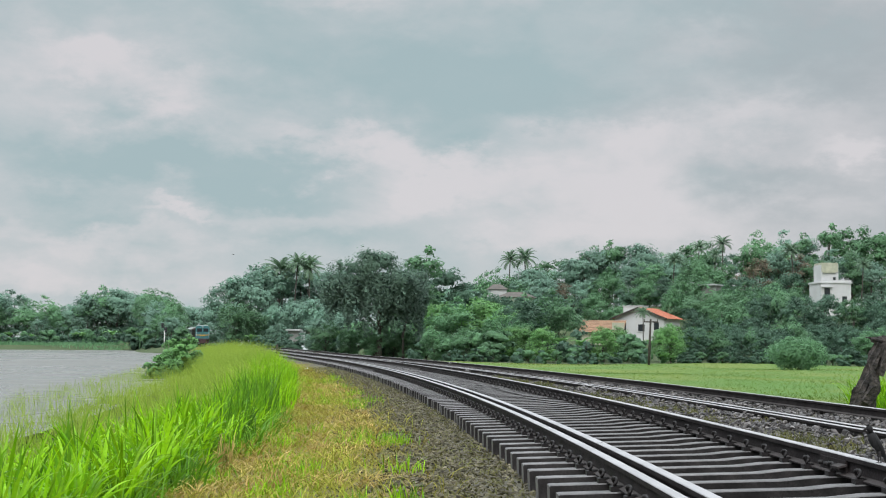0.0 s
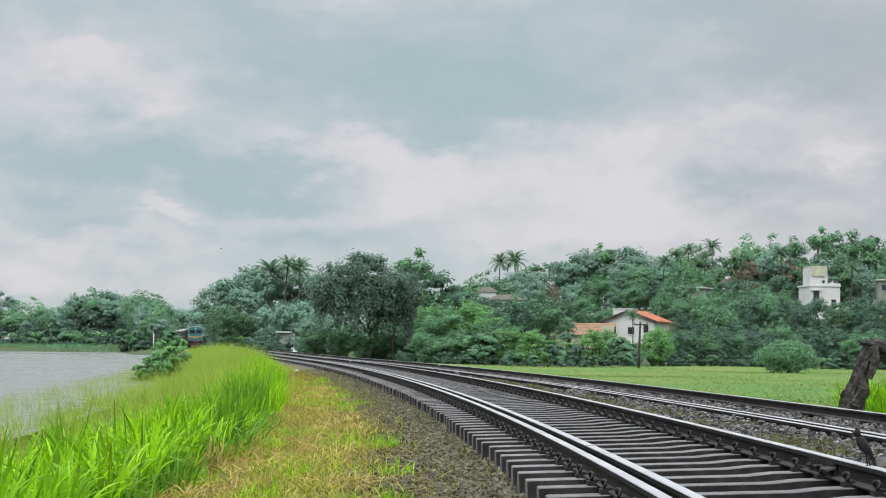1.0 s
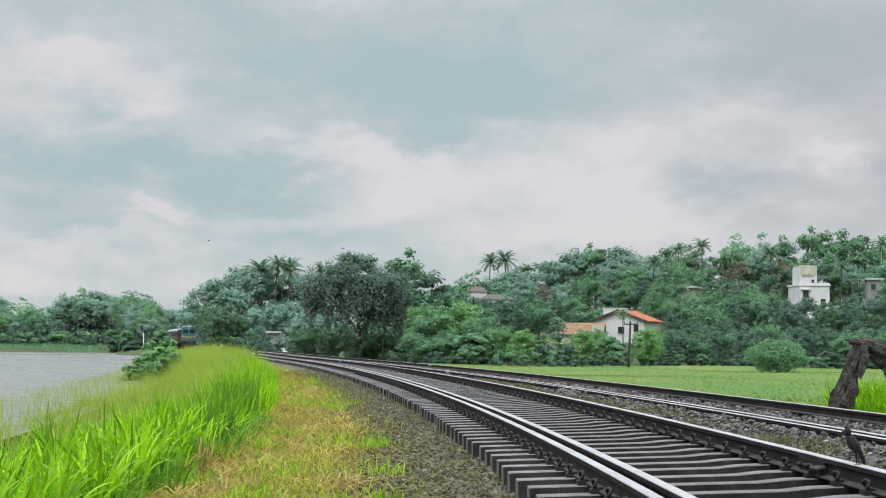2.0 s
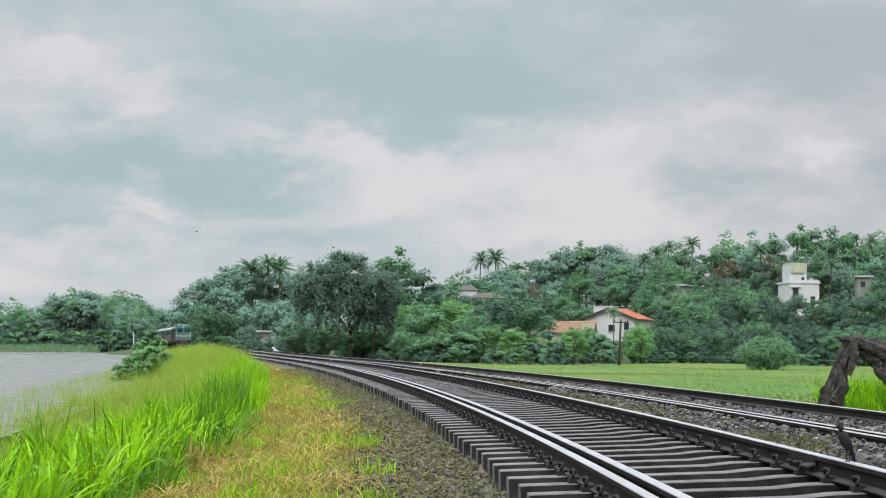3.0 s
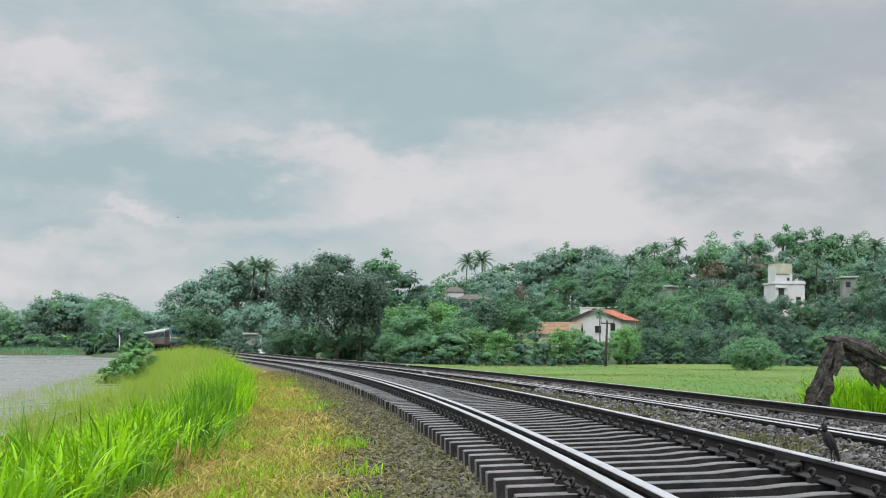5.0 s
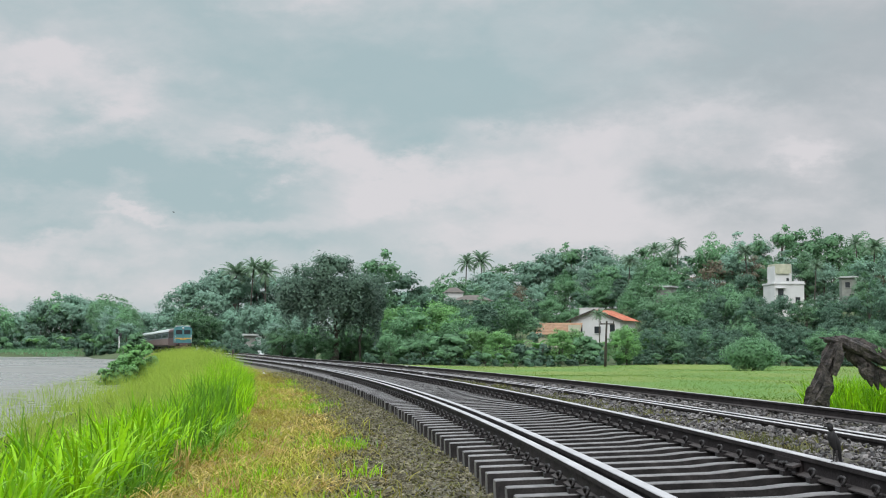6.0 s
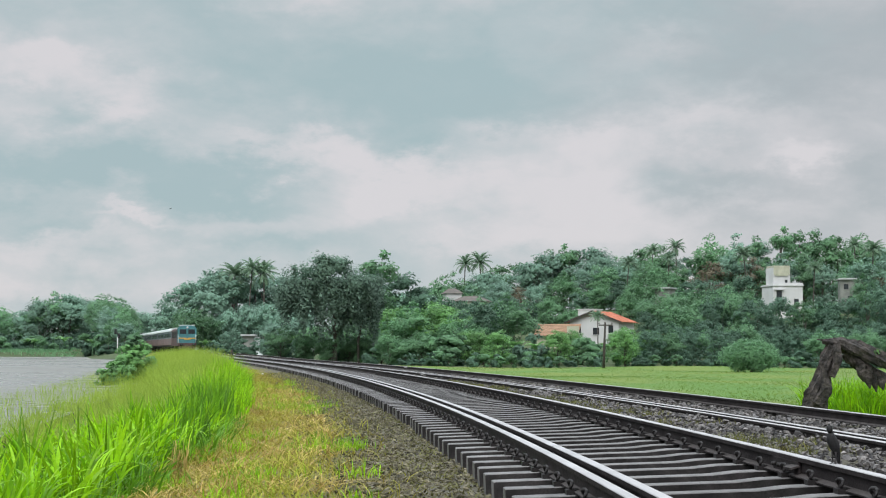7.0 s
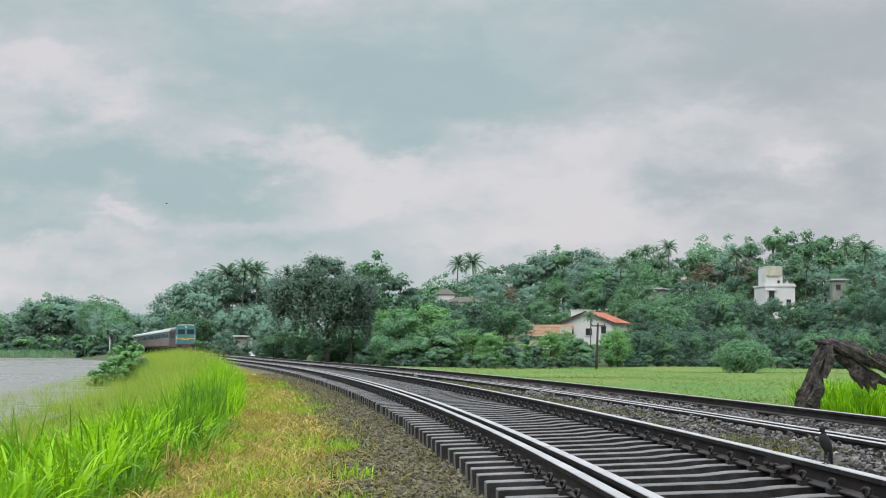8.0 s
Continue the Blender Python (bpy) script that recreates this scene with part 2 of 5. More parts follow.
def ground_material():
    """Earth, cut grass, gravel and meadow, told apart by where they lie beside the track."""
    m = bpy.data.materials.new("ground_cover")
    m.use_nodes = True
    t = m.node_tree
    p = t.nodes["Principled BSDF"]
    zone = t.nodes.new("ShaderNodeAttribute")
    zone.attribute_name = "side"
    u = zone.outputs["Fac"]
    tc = t.nodes.new("ShaderNodeTexCoord").outputs["Object"]
    a, b, c = noise_n(t, tc, 0.9, 6, 0.65), noise_n(t, tc, 14, 4, 0.6), noise_n(t, tc, 60, 3, 0.6)
    uu = math_n(t, "ADD", u, math_n(t, "MULTIPLY", math_n(t, "SUBTRACT", a, 0.5), 2.2))
    gravel = mix_n(t, ramp_n(t, c, 0.3, 0.7), (0.040, 0.036, 0.028), (0.12, 0.108, 0.085))
    gravel = mix_n(t, ramp_n(t, b, 0.45, 0.7), gravel, (0.095, 0.085, 0.045))
    cut = mix_n(t, ramp_n(t, b, 0.3, 0.7), (0.12, 0.085, 0.028), (0.25, 0.19, 0.048))
    cut = mix_n(t, math_n(t, "MULTIPLY", ramp_n(t, a, 0.4, 0.65), 0.7), cut, (0.12, 0.145, 0.03))
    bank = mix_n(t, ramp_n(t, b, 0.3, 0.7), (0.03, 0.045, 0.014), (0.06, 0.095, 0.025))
    wide = noise_n(t, tc, 0.12, 4, 0.6)
    meadow = mix_n(t, ramp_n(t, wide, 0.35, 0.65), (0.072, 0.165, 0.020), (0.135, 0.18, 0.027))
    meadow = mix_n(t, math_n(t, "MULTIPLY", ramp_n(t, a, 0.4, 0.7), 0.35), meadow, (0.08, 0.15, 0.03))
    col = mix_n(t, ramp_n(t, uu, -2.9, -1.6), cut, gravel)
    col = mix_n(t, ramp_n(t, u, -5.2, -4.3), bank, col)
    col = mix_n(t, ramp_n(t, u, 6.4, 7.6), col, meadow)
    t.links.new(col, p.inputs["Base Color"])
    p.inputs["Roughness"].default_value = 0.92
    bn = t.nodes.new("ShaderNodeBump")
    bn.inputs["Strength"].default_value, bn.inputs["Distance"].default_value = 0.6, 0.03
    t.links.new(c, bn.inputs["Height"])
    t.links.new(bn.outputs[0], p.inputs["Normal"])
    return m


def water_material():
    m = bpy.data.materials.new("flood_water")
    m.use_nodes = True
    t = m.node_tree
    p = t.nodes["Principled BSDF"]
    tc = t.nodes.new("ShaderNodeTexCoord").outputs["Object"]
    p.inputs["Base Color"].default_value = (0.16, 0.155, 0.145, 1)
    p.inputs["Roughness"].default_value = 0.3
    p.inputs["IOR"].default_value = 1.33
    bn = t.nodes.new("ShaderNodeBump")
    bn.inputs["Strength"].default_value, bn.inputs["Distance"].default_value = 0.7, 0.12
    t.links.new(noise_n(t, tc, 1.6, 4, 0.6, 0.4), bn.inputs["Height"])
    calm = ramp_n(t, noise_n(t, tc, 0.06, 4, 0.6, 1.0), 0.4, 0.6)
    t.links.new(math_n(t, "ADD", 0.2, math_n(t, "MULTIPLY", calm, 0.2)), p.inputs["Roughness"])
    t.links.new(bn.outputs[0], p.inputs["Normal"])
    return m


M["ground"], M["water"] = ground_material(), water_material()

# ---------- the line of the railway ----------
HEAD, BEND, EASE, BEND_FAR, START_X = -0.08233, 0.00283, 16.87, 0.0011, 1.642
STEP = 0.5
S_TAB = np.arange(-40, 640, STEP)


def heading(s):
    s = np.asarray(s, float)
    near = np.maximum(s, -8)
    far = BEND_FAR * np.minimum(near, 70) + 0.0005 * np.clip(near - 70, 0, 130) + 0.0001 * np.maximum(near - 200, 0)
    h = HEAD - BEND * EASE * (1 - np.exp(-near / EASE)) - far
    return h - (s - near) * 0.0056


_h = heading(S_TAB + STEP / 2)
_x, _y = np.cumsum(np.sin(_h) * STEP), np.cumsum(np.cos(_h) * STEP)
_x, _y = np.concatenate([[0], _x[:-1]]), np.concatenate([[0], _y[:-1]])
_i0 = int(np.argmin(abs(S_TAB)))
X_TAB, Y_TAB = _x - _x[_i0] + START_X, _y - _y[_i0] + 12.0


def along(s, u):
    """Plan of the point s metres along track one and u metres to its right."""
    h = heading(s)
    return np.interp(s, S_TAB, X_TAB) + u * np.cos(h), np.interp(s, S_TAB, Y_TAB) - u * np.sin(h)


def beside(x, y):
    """s and u of points of the plan."""
    x, y = np.atleast_1d(np.asarray(x, float)), np.atleast_1d(np.asarray(y, float))
    s, u = np.empty(len(x)), np.empty(len(x))
    for k in range(0, len(x), 4000):
        d = (x[k:k + 4000, None] - X_TAB) ** 2 + (y[k:k + 4000, None] - Y_TAB) ** 2
        i = d.argmin(1)
        h = heading(S_TAB[i])
        dx_, dy_ = x[k:k + 4000] - X_TAB[i], y[k:k + 4000] - Y_TAB[i]
        s[k:k + 4000] = S_TAB[i] + dx_ * np.sin(h) + dy_ * np.cos(h)
        u[k:k + 4000] = dx_ * np.cos(h) - dy_ * np.sin(h)
    return s, u


def ease(v, a, b):
    v = np.clip((np.asarray(v, float) - a) / (b - a), 0, 1)
    return v * v * (3 - 2 * v)


def grade(s):
    """The line climbs a little beyond the bend."""
    return 0.40 * ease(s, 90, 215)


U_KNOTS = [-400, -14, -9.5, -7.0, -5.0, -4.2, -1.7, -1.3, 1.5, 2.0, 6.0, 6.6, 8.2, 400]
Z_KNOTS = [-2.0, -1.5, -0.75, -0.38, -0.12, -0.03, 0.02, 0.05, 0.05, 0.11, 0.11, 0.02, -0.45, -0.5]
WATER_Z = -0.40


def land(x, y):
    """Height of the ground."""
    x, y = np.atleast_1d(np.asarray(x, float)), np.atleast_1d(np.asarray(y, float))
    s, u = beside(x, y)
    z = np.interp(u, U_KNOTS, Z_KNOTS)
    d = np.hypot(x, y)
    bear = np.where(y > 1, x / np.maximum(y, 1), 2 * np.sign(x))
    hill = 10.0 * ease(d, 135, 290) * ease(bear, -0.06, 0.12) * (u > 8)
    shore = 2.1 * ease(d, 292, 302) * (u < -8) + 0.9 * ease(s, 200, 225) * ease(-u, 5, 7) * (1 - ease(-u, 14, 18)) * (u < -5)
    z = z + grade(s) * (1 - ease(abs(u), 8, 20))
    return z + hill + shore + (u > 8.2) * 0.12 * np.sin(x * 0.21) * np.cos(y * 0.17), u


# ---------- mesh helpers ----------
def mesh_of(name, verts, faces, mats, index=None, smooth=False):
    me = bpy.data.meshes.new(name)
    me.from_pydata([tuple(v) for v in np.asarray(verts, float).tolist()], [], faces if isinstance(faces, list) else np.asarray(faces).tolist())
    for m in mats if isinstance(mats, (list, tuple)) else [mats]:
        me.materials.append(m)
    if index is not None:
        me.polygons.foreach_set("material_index", np.asarray(index, np.int32))
    if smooth:
        me.polygons.foreach_set("use_smooth", np.ones(len(me.polygons), bool))
    me.update()
    return me


def part(name, data, material, parent, label=""):
    """One mesh object, from a bmesh or a mesh, under a thing or a part."""
    if isinstance(data, bmesh.types.BMesh):
        me = bpy.data.meshes.new(name)
        data.to_mesh(me)
        data.free()
        me.materials.append(material)
    else:
        me = data
    ob = new(name, me)
    ob.parent = parent
    return tagged(ob, label)


def thing(name, label, category, group="", kind="", at=None):
    ob = new(name)
    ob.empty_display_size = 0.2
    if at is not None:
        ob.matrix_basis = at
    return tagged(ob, label, category, group, kind)


def box(bm, lo, hi, bevel=0.0):
    c, d = [(a + b) / 2 for a, b in zip(lo, hi)], [b - a for a, b in zip(lo, hi)]
    got = bmesh.ops.create_cube(bm, size=1, matrix=Matrix.LocRotScale(c, None, d))
    if bevel:
        es = list({e for v in got["verts"] for e in v.link_edges})
        bmesh.ops.bevel(bm, geom=es, offset=bevel, segments=2, affect="EDGES", profile=0.6)
    return bm


def boxes(*rows, bevel=0.0):
    bm = bmesh.new()
    for lo, hi in rows:
        box(bm, lo, hi, bevel)
    return bm


def tube(points, radii, sides=8, bm=None, rough=0.0, rng=None):
    """A tapered round limb through the points."""
    bm = bm or bmesh.new()
    rings = []
    for i, (p, r) in enumerate(zip(points, radii)):
        p = Vector(p)
        d = (Vector(points[min(i + 1, len(points) - 1)]) - Vector(points[max(i - 1, 0)])).normalized()
        q = d.to_track_quat("Z", "Y")
        ring = []
        for k in range(sides):
            a = 2 * math.pi * k / sides
            rr = r * (1 + (rng.uniform(-rough, rough) if rng else 0))
            ring.append(bm.verts.new(p + q @ Vector((math.cos(a) * rr, math.sin(a) * rr, 0))))
        rings.append(ring)
    for a, b in zip(rings, rings[1:]):
        for k in range(sides):
            bm.faces.new((a[k], a[(k + 1) % sides], b[(k + 1) % sides], b[k]))
    bm.faces.new(rings[0][::-1])
    bm.faces.new(rings[-1])
    for f in bm.faces:
        f.smooth = True
    return bm


# ---------- ground and water ----------
def make_ground():
    # fine sheet beside the railway, coarse beyond, one mesh
    lat = np.concatenate([-np.geomspace(400, 12, 30), np.arange(-11, 12, 0.35), np.geomspace(12.5, 420, 60)])
    lon = np.concatenate([np.arange(-38, 60, 0.8), np.geomspace(60, 630, 120)])
    S, U = np.meshgrid(lon, lat, indexing="ij")
    x, y = along(S.ravel(), U.ravel())
    # far ring to the horizon
    z, _ = land(x, y)
    z = z + np.where((U.ravel() > -5) & (U.ravel() < -3.2), 0.03 * np.sin(x * 3.1) * np.sin(y * 2.3), 0)
    v = np.stack([x, y, z], 1)
    n, m = S.shape
    idx = np.arange(n * m).reshape(n, m)
    f = np.stack([idx[:-1, :-1], idx[:-1, 1:], idx[1:, 1:], idx[1:, :-1]], -1).reshape(-1, 4)
    # skip folded cells of the inner side of the bend
    a, b, c = v[f[:, 0], :2], v[f[:, 1], :2], v[f[:, 3], :2]
    area = (b[:, 0] - a[:, 0]) * (c[:, 1] - a[:, 1]) - (b[:, 1] - a[:, 1]) * (c[:, 0] - a[:, 0])
    f = f[area > 0]
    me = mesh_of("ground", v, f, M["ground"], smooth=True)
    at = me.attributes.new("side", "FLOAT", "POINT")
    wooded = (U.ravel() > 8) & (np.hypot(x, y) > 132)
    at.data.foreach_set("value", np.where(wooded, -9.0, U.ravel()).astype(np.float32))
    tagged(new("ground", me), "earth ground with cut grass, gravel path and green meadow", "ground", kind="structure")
    # plain land under and beyond it
    k = 64
    ring = [(0, 0, -2.6)] + [(4000 * math.cos(2 * math.pi * i / k), 4000 * math.sin(2 * math.pi * i / k), -2.6) for i in range(k)]
    far = mesh_of("ground_far", ring, [(0, 1 + i, 1 + (i + 1) % k) for i in range(k)], M["ground"])
    at = far.attributes.new("side", "FLOAT", "POINT")
    at.data.foreach_set("value", np.full(k + 1, 9.0, np.float32))
    tagged(new("ground_far", far), "flat green land out to the horizon", "ground", kind="structure")
    s = np.arange(-38, 330, 4.0)
    x1, y1 = along(s, np.full(len(s), -8.6))
    v = [(x, y, WATER_Z) for x, y in zip(x1, y1)] + [(min(x - 60, -330.0), y - 10, WATER_Z) for x, y in zip(x1, y1)]
    n = len(s)
    w = mesh_of("water", v, [(i, i + 1, n + i + 1, n + i) for i in range(n - 1)], M["water"])
    tagged(new("water", w), "still grey flood water reflecting the clouds", "water", kind="structure")


make_ground()


# ---------- the two railway tracks ----------
RAIL = [(-0.068, -0.155), (0.068, -0.155), (0.068, -0.145), (0.012, -0.125), (0.009, -0.05), (0.038, -0.038), (0.040, -0.006), (0.036, 0.0),
        (-0.036, 0.0), (-0.040, -0.006), (-0.038, -0.038), (-0.009, -0.05), (-0.012, -0.125), (-0.068, -0.145)]


def rail_mesh(u, top, s0, s1):
    s = [s0]
    while s[-1] < s1:
        s.append(min(s1, s[-1] + (0.8 if s[-1] < 70 else 3.0)))
    s, n = np.array(s), len(RAIL)
    v = []
    for a in s:
        for du, dz_ in RAIL:
            x, y = along(a, u + du)
            v.append((float(x), float(y), top + dz_ + float(grade(a))))
    f, mi = [], []
    for i in range(len(s) - 1):
        for k in range(n):
            k2 = (k + 1) % n
            f.append((i * n + k, i * n + k2, (i + 1) * n + k2, (i + 1) * n + k))
            # head top is steel; upper faces of the foot are a paler grey
            mi.append(1 if k in (6, 7, 8) else 2 if k in (2, 12) else 0)
    f += [tuple(range(n))[::-1], tuple((len(s) - 1) * n + k for k in range(n))]
    mi += [0, 0]
    return mesh_of("rail", v, f, [M["rail"], M["steel"], M["foot"]], mi)


TOP1, CANT1 = 0.40, 0.058
TOP2, CANT2, U2 = 0.26, 0.075, 4.19
G2 = 0.873
track_one = thing("railway_track", "ballasted curved railway track with concrete sleepers and steel rails", "railway track", kind="structure")
track_two = thing("railway_track", "second curved railway track, sleepers buried in grey ballast", "railway track", kind="structure")
for u, top, s0, s1, lab in ((-G2, TOP1, -30, 580, ""), (-G2 + 0.175, TOP1 + 0.01, -30, 0.085, "check rail inside the running rail"),
                            (-G2 + 0.175, TOP1 + 0.01, 0.105, 580, "check rail inside the running rail"),
                            (G2, TOP1 + CANT1, -30, 580, "")):
    part("rail", rail_mesh(u, top, s0, s1), None, track_one, lab)
for u, top, lab in ((U2 - G2, TOP2, ""), (U2 - G2 + 0.175, TOP2 + 0.01, "check rail inside the running rail"), (U2 + G2, TOP2 + CANT2, "")):
    part("rail", rail_mesh(u, top, -30, 580), None, track_two, lab)


def sleeper_mesh():
    """Pre-stressed concrete sleeper: high rail seats, waisted middle, chamfered top edges."""
    xs = [-1.375, -1.36, -0.60, -0.38, 0.38, 0.60, 1.36, 1.375]
    hi = [0.205, 0.21, 0.21, 0.196, 0.192, 0.208, 0.21, 0.205]
    v, f = [], []
    for x, h in zip(xs, hi):
        w = 0.10 if abs(x) > 0.5 else 0.095
        v += [(x, -w, 0), (x, w, 0), (x, w - 0.018, h - 0.006), (x, w - 0.026, h), (x, -w + 0.026, h), (x, -w + 0.018, h - 0.006)]
    for i in range(len(xs) - 1):
        for k in range(6):
            k2 = (k + 1) % 6
            f.append((i * 6 + k, i * 6 + k2, i * 6 + 6 + k2, i * 6 + 6 + k))
    f += [(5, 4, 3, 2, 1, 0), tuple(42 + k for k in range(6))]
    bm = bmesh.new()
    bv = [bm.verts.new(p) for p in v]
    for q in f:
        bm.faces.new([bv[i] for i in q])
    bmesh.ops.recalc_face_normals(bm, faces=bm.faces)
    me = bpy.data.meshes.new("sleeper")
    bm.to_mesh(me)
    bm.free()
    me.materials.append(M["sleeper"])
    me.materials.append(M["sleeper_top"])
    # faces turned up or endways take the lit tone, sides the shaded one
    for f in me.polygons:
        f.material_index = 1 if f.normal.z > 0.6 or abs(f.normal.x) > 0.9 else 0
    return me


def clip_mesh():
    """A sprung steel loop bent over the rail's foot, beside its shoulder."""
    loop = [(0.040 * math.cos(a), 0.055 + 0.012 * math.sin(2 * a), 0.052 + 0.034 * math.sin(a)) for a in np.linspace(-1.2, 4.3, 10)]
    bm = tube([(0.034, -0.025, 0.012)] + loop + [(-0.036, -0.025, 0.012)], [0.0125] * 12, 6)
    box(bm, (-0.045, 0.03, -0.012), (0.045, 0.09, 0.024))
    me = bpy.data.meshes.new("rail_clip")
    bm.to_mesh(me)
    bm.free()
    me.materials.append(M["clip"])
    return me


def cant_pose(s, u, z):
    x, y = along(s, u)
    return Matrix.Translation((float(x), float(y), z + float(grade(s)))) @ pose(0, 0, 0, 0, 0, -math.degrees(float(heading(s)))) @ pose(0, 0, 0, 0, -math.degrees(math.atan(CANT1 / 1.746)), 0)


SLEEPER_GAP, SLEEPER_TOP = 0.60, TOP1 - 0.165
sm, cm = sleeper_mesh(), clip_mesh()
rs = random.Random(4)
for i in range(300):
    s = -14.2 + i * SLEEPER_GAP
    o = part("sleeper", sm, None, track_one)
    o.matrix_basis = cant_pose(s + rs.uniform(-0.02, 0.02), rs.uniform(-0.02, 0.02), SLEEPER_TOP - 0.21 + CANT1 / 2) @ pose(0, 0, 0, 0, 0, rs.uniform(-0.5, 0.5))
for i in range(75):
    s = -5.2 + i * SLEEPER_GAP
    for u, turn in ((-G2 - 0.03, 90), (-G2 + 0.255, -90), (G2 - 0.03, 90), (G2 + 0.03, -90)):
        o = part("rail_clip", cm, None, track_one)
        o.matrix_basis = cant_pose(s, u, SLEEPER_TOP + 0.012 + CANT1 * (u + G2) / 1.746) @ pose(0, 0, 0, 0, 0, turn)
# fishplate with bolts and bond wire on the outer rail
plate = part("fishplate", boxes(((-0.30, -0.012, -0.06), (0.30, 0.012, 0.04)), bevel=0.005), M["rail"], track_one, "bolted joint plate")
plate.matrix_basis = cant_pose(-1.5, G2 - 0.03, TOP1 + CANT1 - 0.08) @ pose(0, 0, 0, 0, 0, 90)
for k in (-0.22, -0.08, 0.08, 0.22):
    bolt = part("bolt", tube([(k, 0.005, -0.01), (k, 0.05, -0.01)], [0.02, 0.018], 6), M["clip"], plate)
lug = part("rail_lug", boxes(((-0.07, -0.015, -0.01), (0.07, 0.06, 0.008)), bevel=0.003), M["foot"], track_one, "grey steel lug on the rail's foot")
lug.matrix_basis = cant_pose(-1.75, G2 - 0.055, TOP1 + CANT1 - 0.075) @ pose(0, 0, 0, -12, 0, 95)

# joint plates further along the rails
for track, u, top, s in ((track_one, G2, TOP1 + CANT1, 66.0), (track_two, U2 + G2, TOP2 + CANT2, 60.0), (track_two, U2 - G2, TOP2, 44.0), (track_two, U2 - G2, TOP2, 22.5)):
    o = part("fishplate", boxes(((-0.4, -0.05, -0.07), (0.4, 0.05, -0.042)), ((-0.1, -0.055, -0.06), (0.1, 0.055, 0.012)), bevel=0.006), M["steel"], track, "worn bright joint plate")
    o.matrix_basis = cant_pose(s, u, top) @ pose(0, 0, 0, 0, 0, 90)


# ---------- trees ----------
def card_mesh(name, c, nrm, size, mat, long=1.6, rng=None, bend=0.25, small=False, soft=None):
    """Many small folded leaves: centres, facing directions, sizes."""
    n = len(c)
    rng = rng or np.random.default_rng(1)
    nrm = nrm / np.maximum(np.linalg.norm(nrm, axis=1, keepdims=True), 1e-6)
    a = np.cross(nrm, rng.normal(size=(n, 3)))
    a /= np.maximum(np.linalg.norm(a, axis=1, keepdims=True), 1e-6)
    b = np.cross(nrm, a)
    s = size[:, None]
    tip, root = c + a * s * long / 2, c - a * s * long / 2
    l, r = c + b * s / 2 - nrm * s * bend, c - b * s / 2 - nrm * s * bend
    if small:  # far off: one pointed leaf, a single triangle
        v = np.stack([c - a * s * long / 2 + b * s / 2, c - a * s * long / 2 - b * s / 2, tip], 1).reshape(-1, 3)
        me = mesh_of(name, v, np.arange(n * 3).reshape(-1, 3), mat, smooth=soft is not None)
        if soft is not None:
            k = soft / np.maximum(np.linalg.norm(soft, axis=1, keepdims=True), 1e-6)
            me.normals_split_custom_set_from_vertices(np.repeat(k, 3, 0).tolist())
        return me
    v = np.stack([root, l, tip, r], 1).reshape(-1, 3)
    i = np.arange(n)[:, None] * 4
    f = np.concatenate([np.concatenate([i, i + 1, i + 2], 1), np.concatenate([i, i + 2, i + 3], 1)], 0)
    return mesh_of(name, v, f, mat)


